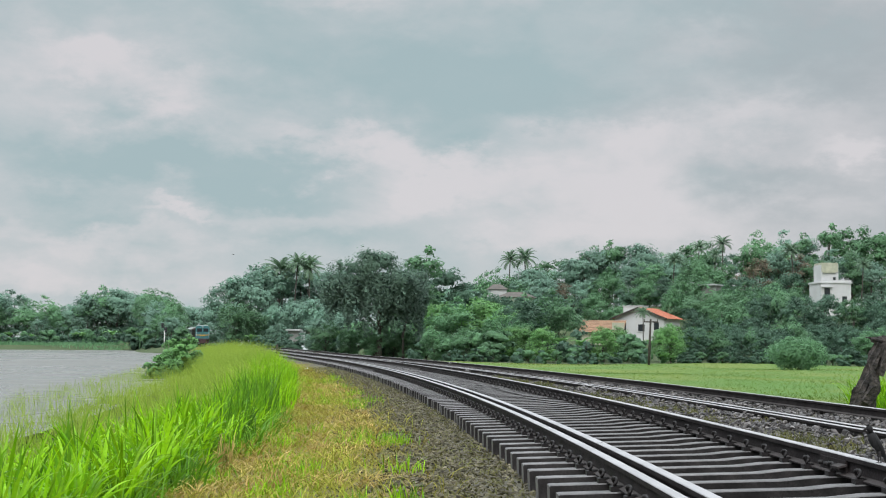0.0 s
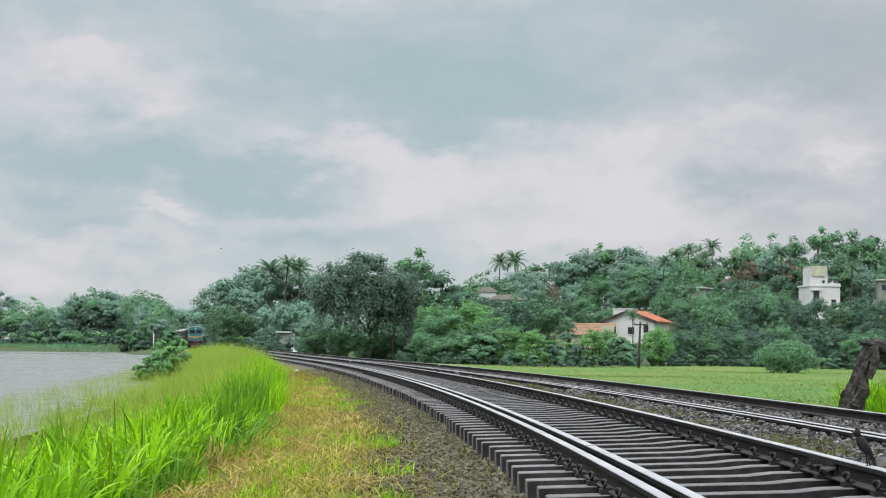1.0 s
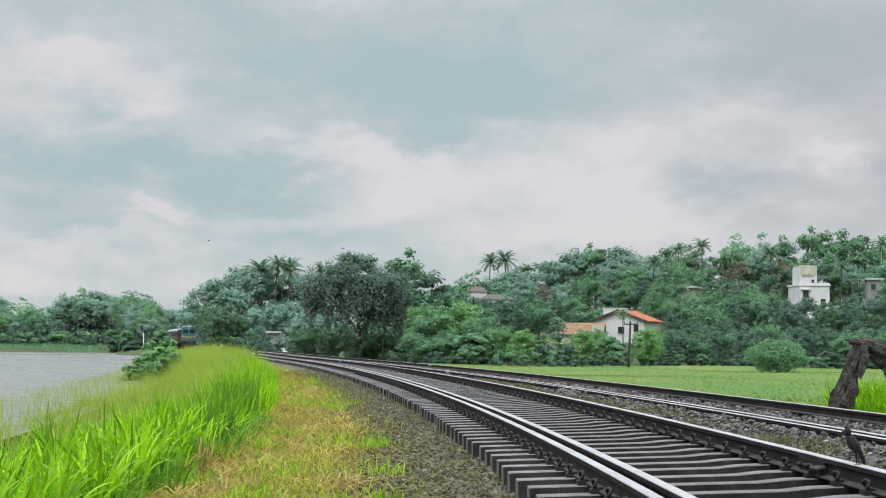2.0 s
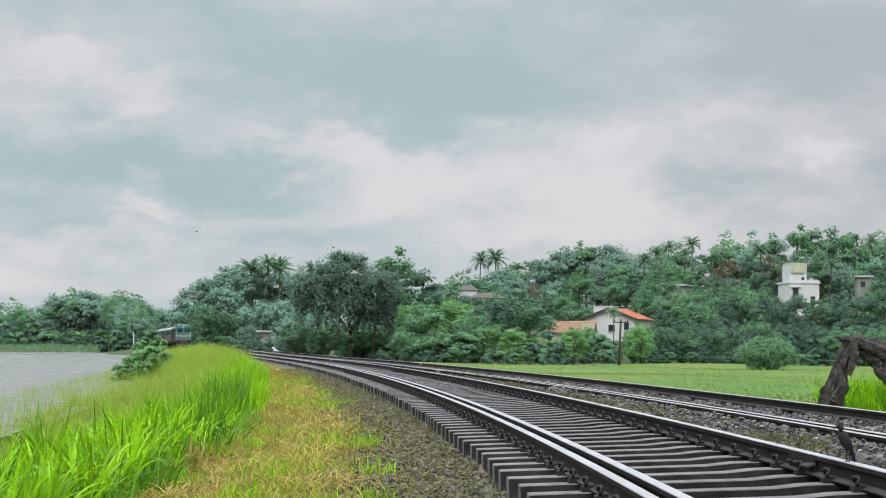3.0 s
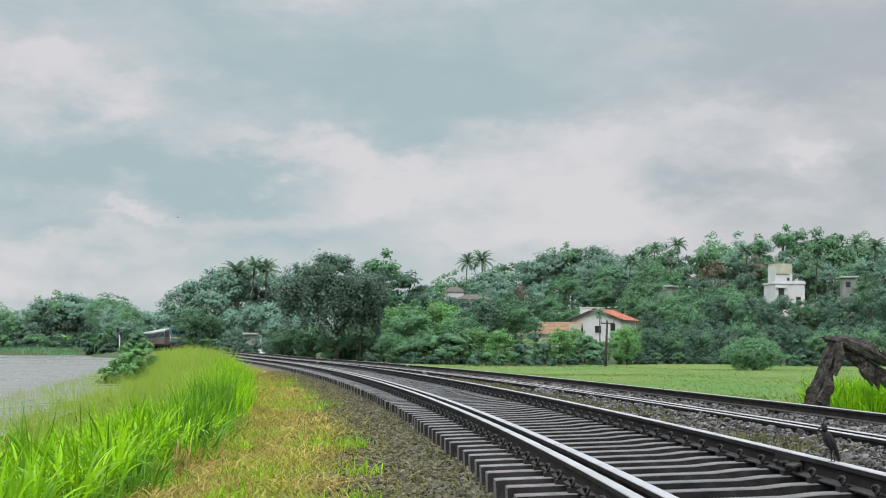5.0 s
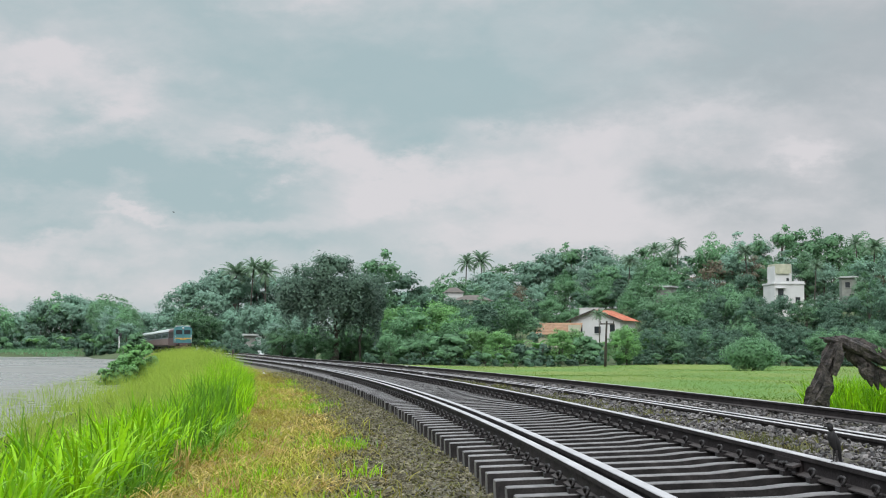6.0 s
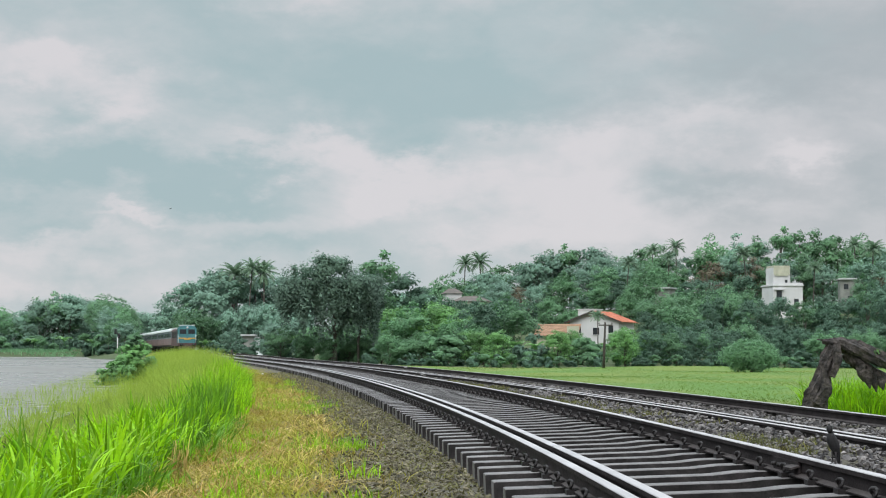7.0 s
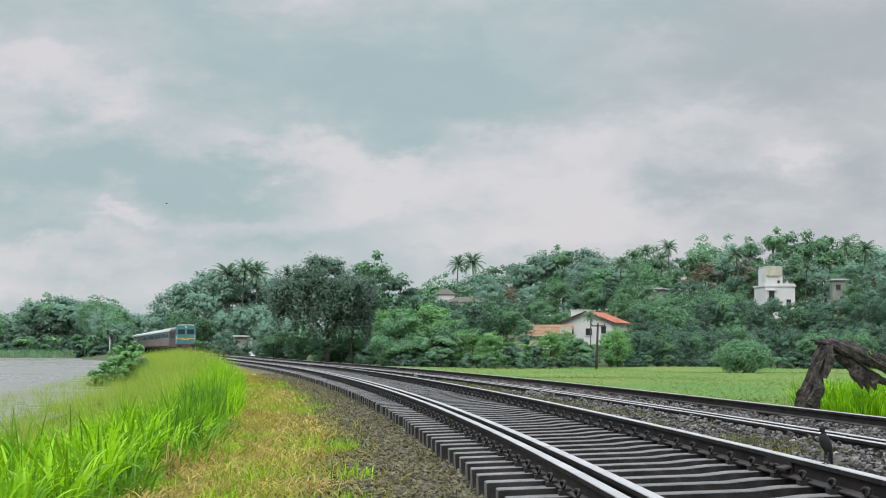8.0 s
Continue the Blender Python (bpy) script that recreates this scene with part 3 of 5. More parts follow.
def tree(name, label, high, wide, base, mat, seed, leaves=2600, leaf=0.30, lobes=22, trunk_r=0.22, squash=1.0, droop=0.0, tuft=11):
    """Tapered trunk, limbs, and an uneven crown of leaf clumps with gaps."""
    rng, r = np.random.default_rng(seed), random.Random(seed)
    root = thing(name, label, "tree")
    bm = tube([(0, 0, -0.4), (r.uniform(-.15, .15), 0.1, base * 0.5), (r.uniform(-.3, .3), r.uniform(-.3, .3), base + 0.2 * (high - base)),
               (r.uniform(-.5, .5), r.uniform(-.5, .5), base + 0.7 * (high - base))], [trunk_r * 1.25, trunk_r, trunk_r * 0.7, trunk_r * 0.2], 8)
    cen, rad = [], []
    for k in range(lobes):
        a, q = r.uniform(0, 6.283), math.sqrt(r.uniform(0.02, 1.0))
        hz = r.uniform(0, 1)
        wid = wide / 2 * math.sin(math.pi * (0.16 + 0.72 * hz)) ** 0.7
        lr = r.choice((0.10, 0.14, 0.18, 0.24)) * r.uniform(0.85, 1.15) * wide * squash
        p = Vector((math.cos(a) * q * (wid - lr * 0.6), math.sin(a) * q * (wid - lr * 0.6), base + hz * (high - base - lr) + lr * 0.3))
        cen.append(p), rad.append(lr)
        if k < 9:
            tube([(0, 0, base * 0.75 + 0.1 * k), p * 0.5 + Vector((0, 0, base * 0.45)), p], [trunk_r * 0.45, trunk_r * 0.3, trunk_r * 0.08], 5, bm)
    part("trunk", bm, M["bark"], root)
    cen, rad = np.array([tuple(p) for p in cen]), np.array(rad)
    # every lobe carries tufts, every tuft its leaves
    td = rng.normal(size=(lobes, tuft, 3))
    td[..., 2] = np.abs(td[..., 2]) * np.where(rng.uniform(size=(lobes, tuft)) < 0.78, 1, -0.7)
    td /= np.linalg.norm(td, axis=2, keepdims=True)
    reach = rng.uniform(0.62, 1.12, (lobes, tuft))
    pick, sub_ = rng.choice(lobes, leaves, p=rad ** 2 / (rad ** 2).sum()), rng.integers(0, tuft, leaves)
    d = td[pick, sub_]
    off = rng.normal(size=(leaves, 3))
    off *= (rng.uniform(0.2, 1.0, leaves) ** 0.5 / np.linalg.norm(off, axis=1))[:, None]
    c = cen[pick] + (d * reach[pick, sub_][:, None] + off * np.array([0.46, 0.46, 0.34])) * rad[pick][:, None] * np.array([1, 1, 0.8])
    d = d * 0.7 + off * 0.6
    c[:, 2] *= high / np.percentile(c[:, 2], 99.3)
    if droop:
        c[:, 2] -= droop * rng.exponential(1.0, leaves) * (rng.uniform(size=leaves) < 0.35)
    part("crown", card_mesh("crown", c, d + rng.normal(size=(leaves, 3)) * 0.3 + np.array([0, -0.1, 0.35]), leaf * rng.uniform(0.55, 1.3, leaves), mat, rng=rng, small=True,
                             soft=d * 0.9 + (c - np.array([0, 0, base + 0.35 * (high - base)])) / wide * 0.9 + rng.normal(size=(leaves, 3)) * 0.22 + np.array([0, 0, 0.25])), None, root)
    return root


def palm(name, label, high, seed, mat=None, fronds=26, length=2.7):
    """Coconut palm: thin curved trunk, a head of drooping feathered fronds."""
    rng, r = np.random.default_rng(seed), random.Random(seed)
    root = thing(name, label, "palm tree")
    lean = r.uniform(-0.9, 0.9)
    part("trunk", tube([(0, 0, -0.4), (lean * 0.2, 0, high * 0.35), (lean * 0.6, 0.1, high * 0.7), (lean, 0.15, high)], [0.2, 0.15, 0.13, 0.12], 8), M["bark"], root)
    c, nn, sz, ax = [], [], [], []
    v, f = [], []
    for k in range(fronds):
        a, e = k * 2.4 + r.uniform(-.2, .2), -0.5 + 1.9 * (k + 0.5) / fronds
        L = length * r.uniform(0.85, 1.15)
        p = np.array([lean, 0.15, high])
        for j in range(24):
            q = j / 23
            ang = e - 1.15 * q ** 1.6
            d = np.array([math.cos(a) * math.cos(ang), math.sin(a) * math.cos(ang), math.sin(ang)])
            side = np.array([-math.sin(a), math.cos(a), 0])
            w = 0.62 * math.sin(math.pi * (0.10 + 0.84 * q)) ** 0.7
            for sg in (-1, 1):
                t = p + side * sg * w * r.uniform(0.75, 1.1) + d * 0.4 - np.array([0, 0, 0.5 * w])
                i = len(v)
                v += [p - d * 0.04, p + d * 0.11, t]
                f.append((i, i + 1, i + 2))
            p = p + d * (L / 23)
    part("crown", mesh_of("crown", np.array(v), f, mat or M["palm"]), None, root)
    return root


def banana(name, label, seed):
    """Banana plant: soft stem and broad arching leaves."""
    r = random.Random(seed)
    root = thing(name, label, "banana plant")
    part("stem", tube([(0, 0, -0.2), (0.05, 0, 1.2), (0.08, 0, 2.2)], [0.16, 0.13, 0.08], 7), M["leaf_mid"], root)
    v, f = [], []
    for k in range(9):
        a, e, L = k * 2.4, r.uniform(0.5, 1.35), r.uniform(1.8, 2.6)
        p, rows = np.array([0.07, 0, 2.1]), []
        for j in range(8):
            q = j / 7
            ang = e - 1.7 * q
            d = np.array([math.cos(a) * math.cos(ang), math.sin(a) * math.cos(ang), math.sin(ang)])
            side = np.array([-math.sin(a), math.cos(a), 0.0])
            w = 0.34 * math.sin(math.pi * min(1, 0.12 + 0.88 * q)) ** 0.6 + 0.01
            i = len(v)
            v += [p + side * w + np.array([0, 0, 0.06]), p, p - side * w + np.array([0, 0, 0.06])]
            rows.append(i)
            p = p + d * L / 7
        for i, j in zip(rows, rows[1:]):
            f += [(i, i + 1, j + 1, j), (i + 1, i + 2, j + 2, j + 1)]
    part("leaves", mesh_of("leaves", np.array(v), f, M["leaf_light"]), None, root)
    return root


F = 2394.0


def spot(px, d):
    """Plan of a place by its bearing, counted across the view, and its distance d."""
    x = (px - 784) / F * d
    return x, d


def rise(py, d):
    """Height of what stands at that line of sight, d metres off."""
    return EYE_Z + (619.5 - py) / F * d


rt = random.Random(11)
protos = {}


def proto(key, fn):
    """Make a kind of tree once; later ones are copies."""
    if key not in protos:
        protos[key] = [fn(), False]
    return protos[key]


def plant(key, fn, high0, px, d, top=None, size=None, sink=0.0, turn=None, group="", even=False):
    """Set a tree on the ground so that its top reaches the given line."""
    x, y = spot(px, d)
    z = float(land(x, y)[0][0]) - sink
    k = size if size else max(0.35, (rise(top, d) - z) / high0)
    rec = proto(key, fn)
    m = Matrix.Translation((x, y, z)) @ pose(0, 0, 0, 0, 0, rt.uniform(0, 360) if turn is None else turn)
    broad = Matrix.Diagonal((k * rt.uniform(0.8, 1.35), k * rt.uniform(0.8, 1.35), k, 1)) if not even else Matrix.Scale(k, 4)
    if rec[1]:
        ob = copy_thing(rec[0], m)
    else:
        ob, rec[1] = rec[0], True
        ob.matrix_basis = m
    ob.matrix_basis = m @ broad
    if group:
        tagged(ob, group=group)
    return ob


KINDS = {
    "dark": (lambda: tree("broadleaf_tree", "dark green broadleaf tree in a dense wood", 10, 9.5, 0.6, M["leaf_dark"], 21, 6487, leaf=0.26, lobes=34), 10),
    "dark2": (lambda: tree("broadleaf_tree", "tall dark green tree with an uneven crown", 10, 8, 1.2, M["leaf_dark"], 22, 5239, leaf=0.26, lobes=18), 10),
    "mid": (lambda: tree("broadleaf_tree", "green broadleaf tree with a rounded crown", 10, 9.5, 0.5, M["leaf_mid"], 23, 6487, leaf=0.26, lobes=34), 10),
    "mid2": (lambda: tree("broadleaf_tree", "green tree with a loose open crown", 10, 8, 1.2, M["leaf_mid"], 24, 4490, leaf=0.26, lobes=16), 10),
    "light": (lambda: tree("broadleaf_tree", "light green leafy tree", 10, 9.5, 0.4, M["leaf_light"], 25, 6487, leaf=0.26, lobes=34), 10),
    # grey kinds for the far rows: their mist lies in the leaf colour
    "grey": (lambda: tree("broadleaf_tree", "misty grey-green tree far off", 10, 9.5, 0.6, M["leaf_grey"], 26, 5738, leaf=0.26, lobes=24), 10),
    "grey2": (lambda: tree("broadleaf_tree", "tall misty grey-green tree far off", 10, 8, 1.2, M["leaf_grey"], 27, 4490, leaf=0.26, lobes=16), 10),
    "red": (lambda: tree("broadleaf_tree", "tree with rusty brown foliage", 10, 8, 2.0, M["leaf_red"], 28, 2744, leaf=0.26, lobes=12), 10),
    "thin": (lambda: tree("broadleaf_tree", "thin tall tree with sparse foliage", 10, 5, 4.0, M["leaf_mid"], 29, 1121, leaf=0.26, lobes=8), 10),
    "palm": (lambda: palm("coconut_palm", "tall coconut palm with drooping fronds", 16, 31), 16.8),
    "palm2": (lambda: palm("coconut_palm", "coconut palm with a full head of fronds", 13, 32, fronds=28), 13.8),
    "banana": (lambda: banana("banana_plant", "banana plant with broad arching leaves", 33), 3.9),
    "shrub": (lambda: tree("shrub", "low leafy green shrub", 3, 3.4, 0.1, M["leaf_dark"], 34, 1439, leaf=0.26, lobes=12, trunk_r=0.06), 3),
    "shrub_light": (lambda: tree("shrub", "low light green shrub", 3, 3.4, 0.1, M["leaf_mid"], 35, 1439, leaf=0.26, lobes=12, trunk_r=0.06), 3),
    "bank_shrub": (lambda: tree("bank_shrub", "leafy green shrub on the bank by the water", 3, 2.5, 0.0, M["leaf_light"], 36, 4200, leaf=0.15, lobes=20, trunk_r=0.05), 3),
}


def grow(kind, px, d, top=None, size=None, group="", sink=0.0):
    fn, h = KINDS[kind]
    return plant(kind, fn, h, px, d, top, size, sink, None, group)


def row(pxs, d, tops, kinds, jitter=6, group="", dj=6):
    """A row of trees between two bearings whose tops follow a line."""
    a, b, step = pxs
    px = a
    while px <= b:
        t = np.interp(px, [p for p, _ in tops], [q for _, q in tops])
        grow(rt.choice(kinds), px + rt.uniform(-8, 8), d + rt.uniform(-dj, dj), t + rt.uniform(-jitter, jitter), group=group)
        px += step * rt.uniform(0.8, 1.2)


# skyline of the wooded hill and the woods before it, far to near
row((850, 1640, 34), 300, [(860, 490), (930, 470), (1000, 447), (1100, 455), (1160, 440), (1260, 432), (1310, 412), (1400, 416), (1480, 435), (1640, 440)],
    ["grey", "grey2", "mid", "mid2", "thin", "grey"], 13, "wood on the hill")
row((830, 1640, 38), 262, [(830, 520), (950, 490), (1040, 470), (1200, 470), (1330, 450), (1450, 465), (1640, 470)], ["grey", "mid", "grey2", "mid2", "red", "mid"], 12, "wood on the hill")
row((850, 1330, 38), 235, [(850, 540), (980, 515), (1100, 500), (1330, 490)], ["dark", "mid", "dark2", "mid"], 12, "wood on the hill")
row((1110, 1660, 40), 205, [(1110, 512), (1200, 508), (1320, 515), (1340, 548), (1420, 548), (1450, 530), (1475, 545), (1505, 545), (1530, 510), (1660, 505)], ["mid", "mid", "mid2"], 10, "wood on the hill")
row((1140, 1660, 38), 175, [(1140, 560), (1180, 540), (1250, 525), (1330, 533), (1420, 531), (1470, 540), (1530, 505), (1660, 500)], ["dark", "mid", "dark", "mid2"], 8, "wood at the meadow's edge")
row((1125, 1660, 34), 150, [(1120, 590), (1200, 575), (1300, 580), (1450, 580), (1660, 560)], ["dark", "dark", "mid"], 10, "wood at the meadow's edge")
row((1125, 1660, 22), 138, [(1120, 622), (1660, 608)], ["dark", "shrub", "mid"], 8, "wood at the meadow's edge", 3)
row((1120, 1660, 13), 130, [(1120, 641), (1660, 638)], ["shrub", "shrub", "shrub_light"], 5, "undergrowth by the meadow", 2)
# middle, between the large hanging tree and the house
row((650, 880, 46), 215, [(650, 520), (750, 530), (880, 540)], ["mid", "grey", "mid2"], 12, "trees by the line")
row((655, 860, 40), 165, [(655, 560), (720, 540), (800, 550), (860, 555)], ["light", "mid", "light"], 8, "trees by the line")
row((800, 905, 40), 150, [(800, 560), (880, 520), (905, 545)], ["mid", "mid2", "dark"], 8, "trees by the line")
row((650, 1130, 28), 140, [(650, 610), (900, 600), (1130, 610)], ["shrub", "shrub_light", "light", "mid"], 10, "undergrowth by the meadow", 4)
row((765, 860, 20), 205, [(765, 533), (800, 535), (860, 546)], ["mid", "dark"], 3, "trees by the line")
row((730, 870, 26), 275, [(730, 512), (770, 499), (870, 484)], ["grey", "dark", "mid"], 6, "wood on the hill")
row((474, 720, 15), 152, [(455, 618), (720, 612)], ["shrub", "shrub", "shrub_light", "mid"], 5, "undergrowth by the line", 3)
row((700, 1130, 15), 134, [(700, 628), (1130, 630)], ["shrub", "shrub_light", "shrub"], 6, "undergrowth by the line", 3)
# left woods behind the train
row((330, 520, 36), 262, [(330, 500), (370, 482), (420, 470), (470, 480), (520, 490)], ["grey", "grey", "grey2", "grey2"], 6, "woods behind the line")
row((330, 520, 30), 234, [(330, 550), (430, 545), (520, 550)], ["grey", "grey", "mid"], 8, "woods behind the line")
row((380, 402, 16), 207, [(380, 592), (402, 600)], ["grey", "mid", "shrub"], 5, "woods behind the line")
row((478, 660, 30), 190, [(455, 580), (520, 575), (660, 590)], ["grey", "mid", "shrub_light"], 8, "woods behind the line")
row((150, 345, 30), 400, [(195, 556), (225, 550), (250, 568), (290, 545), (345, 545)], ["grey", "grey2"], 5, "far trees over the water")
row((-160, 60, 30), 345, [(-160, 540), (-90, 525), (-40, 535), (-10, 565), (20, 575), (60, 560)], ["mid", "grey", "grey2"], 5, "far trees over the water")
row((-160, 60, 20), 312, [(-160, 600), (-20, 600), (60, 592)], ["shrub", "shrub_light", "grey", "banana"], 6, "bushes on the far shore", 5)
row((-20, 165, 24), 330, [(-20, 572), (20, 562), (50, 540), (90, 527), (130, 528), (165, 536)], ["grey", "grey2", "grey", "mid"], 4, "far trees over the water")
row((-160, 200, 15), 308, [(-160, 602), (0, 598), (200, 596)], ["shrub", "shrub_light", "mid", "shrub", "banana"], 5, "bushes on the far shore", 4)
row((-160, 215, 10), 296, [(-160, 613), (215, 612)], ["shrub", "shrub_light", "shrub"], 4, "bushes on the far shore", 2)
# trees along the water side of the line, from behind which the train comes
for s, u, top, k in ((233, -6.5, 594, "shrub_light"), (238, -8, 575, "grey"), (243, -7, 577, "mid"), (248, -9.5, 570, "mid2"), (254, -7.5, 563, "mid"),
                     (259, -10, 555, "grey2"), (266, -8, 547, "mid"), (274, -9, 540, "grey2"), (282, -8, 536, "mid"), (291, -9, 533, "mid"), (300, -8, 530, "mid"), (310, -9, 528, "mid"),
                     (320, -8, 556, "grey2"), (332, -9, 563, "mid"), (236, -11, 598, "shrub"), (250, -12, 595, "shrub_light"), (264, -13, 594, "banana"),
                     (278, -13, 592, "shrub"), (292, -14, 593, "shrub_light"), (306, -14, 594, "shrub"), (320, -14, 595, "banana"), (334, -13, 590, "shrub")):
    x, y = along(s, u)
    grow(k, 784 + float(x / y) * F, float(y), top, group="trees along the water")
for px, top, d, k in ((806, 462, 290, "palm"), (843, 458, 285, "palm2"), (425, 470, 255, "palm"), (455, 475, 255, "palm2"), (395, 478, 258, "palm2"), (1095, 462, 255, "palm2"), (1140, 440, 285, "palm"),
                      (1185, 432, 290, "palm"), (1310, 445, 262, "palm2"), (1425, 470, 240, "palm2"), (1505, 430, 285, "palm"), (1530, 435, 285, "palm2"), (1170, 455, 270, "palm"), (1045, 560, 168, "palm2"),
                      (1500, 500, 235, "palm2"), (960, 445, 298, "thin"), (985, 443, 298, "thin"), (712, 490, 178, "dark2"), (650, 447, 172, "thin")):
    grow(k, px, d, top)
for px, top, d in ((900, 595, 146), (935, 600, 143), (965, 592, 146), (985, 604, 142), (1010, 598, 144), (1035, 610, 141), (870, 600, 144), (350, 598, 196), (500, 588, 182), (1060, 600, 150)):
    grow("banana", px, d, top, group="banana plants at the meadow's edge")
grow("light", 1092, 131, 582, group="trees by the line")
tagged(plant("bush", lambda: tree("bush", "rounded green bush standing alone in the meadow", 4, 7.6, 0.0, M["leaf_mid"], 41, 12000, leaf=0.17, lobes=46, trunk_r=0.08, tuft=40), 4, 1314, 96, 603, even=True),
       "rounded green bush standing alone in the meadow", "bush")


def hanging_tree():
    """A large old tree by the line with many hanging strands of foliage."""
    rng, r = np.random.default_rng(51), random.Random(51)
    root = thing("hanging_tree", "large dark tree with a broad crown and hanging strands", "tree")
    bm = tube([(0, 0, -0.4), (0.1, 0, 2.0), (0.0, 0.2, 4.5), (0.3, 0, 8.0)], [0.45, 0.3, 0.24, 0.08], 10)
    tube([(0, 0, 3.0), (1.5, 0.2, 5.2), (3.0, 0.4, 7.5)], [0.16, 0.11, 0.05], 7, bm)
    tube([(0, 0, 3.2), (-1.4, -0.2, 5.4), (-3.0, 0.3, 7.6)], [0.16, 0.11, 0.05], 7, bm)
    tube([(2.6, 0.5, -0.4), (2.5, 0.4, 2.6), (3.1, 0.5, 5.5)], [0.2, 0.15, 0.06], 7, bm)
    part("trunk", bm, M["bark"], root)
    cs, ds = [], []
    lob = []
    for k in range(52):
        a = r.uniform(-4.9, 4.4)
        lob.append((a, r.uniform(-3.0, 3.0), 8.5 + 2.2 * math.cos((a + 0.5) / 4.9 * 1.3) + r.uniform(-2.6, 0.4), r.uniform(0.7, 1.4)))
    for (a, b, c, q) in lob:
        n = 230
        d = rng.normal(size=(9, 3))
        d[:, 2] = abs(d[:, 2]) * np.where(rng.uniform(size=9) < 0.7, 1, -1)
        d /= np.linalg.norm(d, axis=1, keepdims=True)
        e = d[rng.integers(0, 9, n)]
        cs.append(np.array([a, b, c]) + (e * rng.uniform(0.6, 1.0, (n, 1)) + rng.normal(size=(n, 3)) * 0.24) * q)
        ds.append(e)
    part("crown", card_mesh("crown", np.concatenate(cs), np.concatenate(ds) + np.array([0, 0, 0.4]), 0.20 * rng.uniform(0.6, 1.3, 52 * 230), M["leaf_hang"], rng=rng, small=True,
                             soft=np.concatenate(ds) + (np.concatenate(cs) - np.array([0, 0, 7.5])) * 0.12 + rng.normal(size=(52 * 230, 3)) * 0.2 + np.array([0, 0, 0.2])), None, root)
    # curtains of hanging twigs, in bunches with gaps between them
    cs, ds = [], []
    for k in range(74):
        a, b = r.uniform(-5.2, 4.7), r.uniform(-3.2, 3.2)
        hi = 8.2 + 1.3 * math.cos(a / 4.9 * 1.3)
        drop = (2.2 + 5.0 * r.uniform(0, 1) ** 1.3) * (0.75 if abs(a) > 4.3 else 1)
        for m in range(7):
            a1, b1, d1 = a + r.gauss(0, 0.32), b + r.gauss(0, 0.32), drop * r.uniform(0.55, 1.1)
            n = max(6, int(d1 * 13))
            z = np.linspace(hi, max(hi - d1, 0.5), n)
            w = 0.10 + 0.14 * np.linspace(1, 0.2, n)
            sway = 0.25 * np.sin(np.linspace(0, 2.2, n) + r.uniform(0, 6))
            cs.append(np.stack([a1 + sway + rng.normal(size=n) * w, b1 + rng.normal(size=n) * w, z], 1))
            ds.append(rng.normal(size=(n, 3)) * np.array([1, 1, 0.3]) + np.array([0, -0.3, 0.3]))
    c = np.concatenate(cs)
    part("hanging_foliage", card_mesh("hanging_foliage", c, np.concatenate(ds), 0.19 * rng.uniform(0.6, 1.3, len(c)), M["leaf_hang"], rng=rng, small=True,
                                       soft=c * np.array([0.16, 0.16, 0]) + rng.normal(size=(len(c), 3)) * 0.25 + np.array([0, 0, 0.45])), None, root)
    x, y = spot(578, 150)
    z = float(land(x, y)[0][0])
    k = (rise(453, 150) - z) / 12.2
    root.matrix_basis = Matrix.Translation((x, y, z)) @ Matrix.Diagonal((k * 1.08, k, k, 1))


hanging_tree()


# ---------- buildings ----------
def at_spot(px, py, d, turn=0.0):
    x, y = spot(px, d)
    return Matrix.Translation((x, y, rise(py, d))) @ pose(0, 0, 0, 0, 0, turn)


def gable_roof(half, depth, eave, ridge, over, mat, courses=9):
    """Two slopes laid in overlapping courses of tiles, as left and right meshes."""
    out = []
    for sg in (-1, 1):
        bm = bmesh.new()
        run = half + over
        for k in range(courses):
            a, b = k / courses, (k + 1) / courses
            x0, x1 = sg * run * (1 - a), sg * run * (1 - b)
            drop = (ridge - eave) * over / half
            z0, z1 = eave - drop + (ridge - eave + drop) * a, eave - drop + (ridge - eave + drop) * b
            n = 24
            for j in range(n):
                y0, y1 = -over + (depth + 2 * over) * j / n, -over + (depth + 2 * over) * (j + 0.94) / n
                q = [bm.verts.new(p) for p in ((x0, y0, z0 + 0.07), (x0, y1, z0 + 0.07), (x1, y1, z1 + 0.03), (x1, y0, z1 + 0.03), (x0, y0, z0), (x0, y1, z0), (x1, y1, z1 - 0.04), (x1, y0, z1 - 0.04))]
                for f in ((0, 1, 2, 3), (7, 6, 5, 4), (0, 4, 5, 1), (1, 5, 6, 2), (2, 6, 7, 3), (3, 7, 4, 0)):
                    bm.faces.new([q[i] for i in f])
        bmesh.ops.recalc_face_normals(bm, faces=bm.faces)
        out.append(bm)
    return out


def window(parent, x, y, z, w, h, frame_mat=None, name="window"):
    """A recessed dark pane in its frame, on a wall that faces -y."""
    ob = part(name, boxes(((x - w / 2 - 0.06, y - 0.05, z), (x - w / 2, y + 0.05, z + h)), ((x + w / 2, y - 0.05, z), (x + w / 2 + 0.06, y + 0.05, z + h)),
                          ((x - w / 2, y - 0.05, z + h - 0.06), (x + w / 2, y + 0.05, z + h)), ((x - w / 2 - 0.1, y - 0.1, z - 0.08), (x + w / 2 + 0.1, y + 0.05, z))), frame_mat or M["white"], parent)
    part("pane", boxes(((x - w / 2, y - 0.03, z), (x + w / 2, y - 0.012, z + h - 0.06))), M["glass"], ob)
    return ob


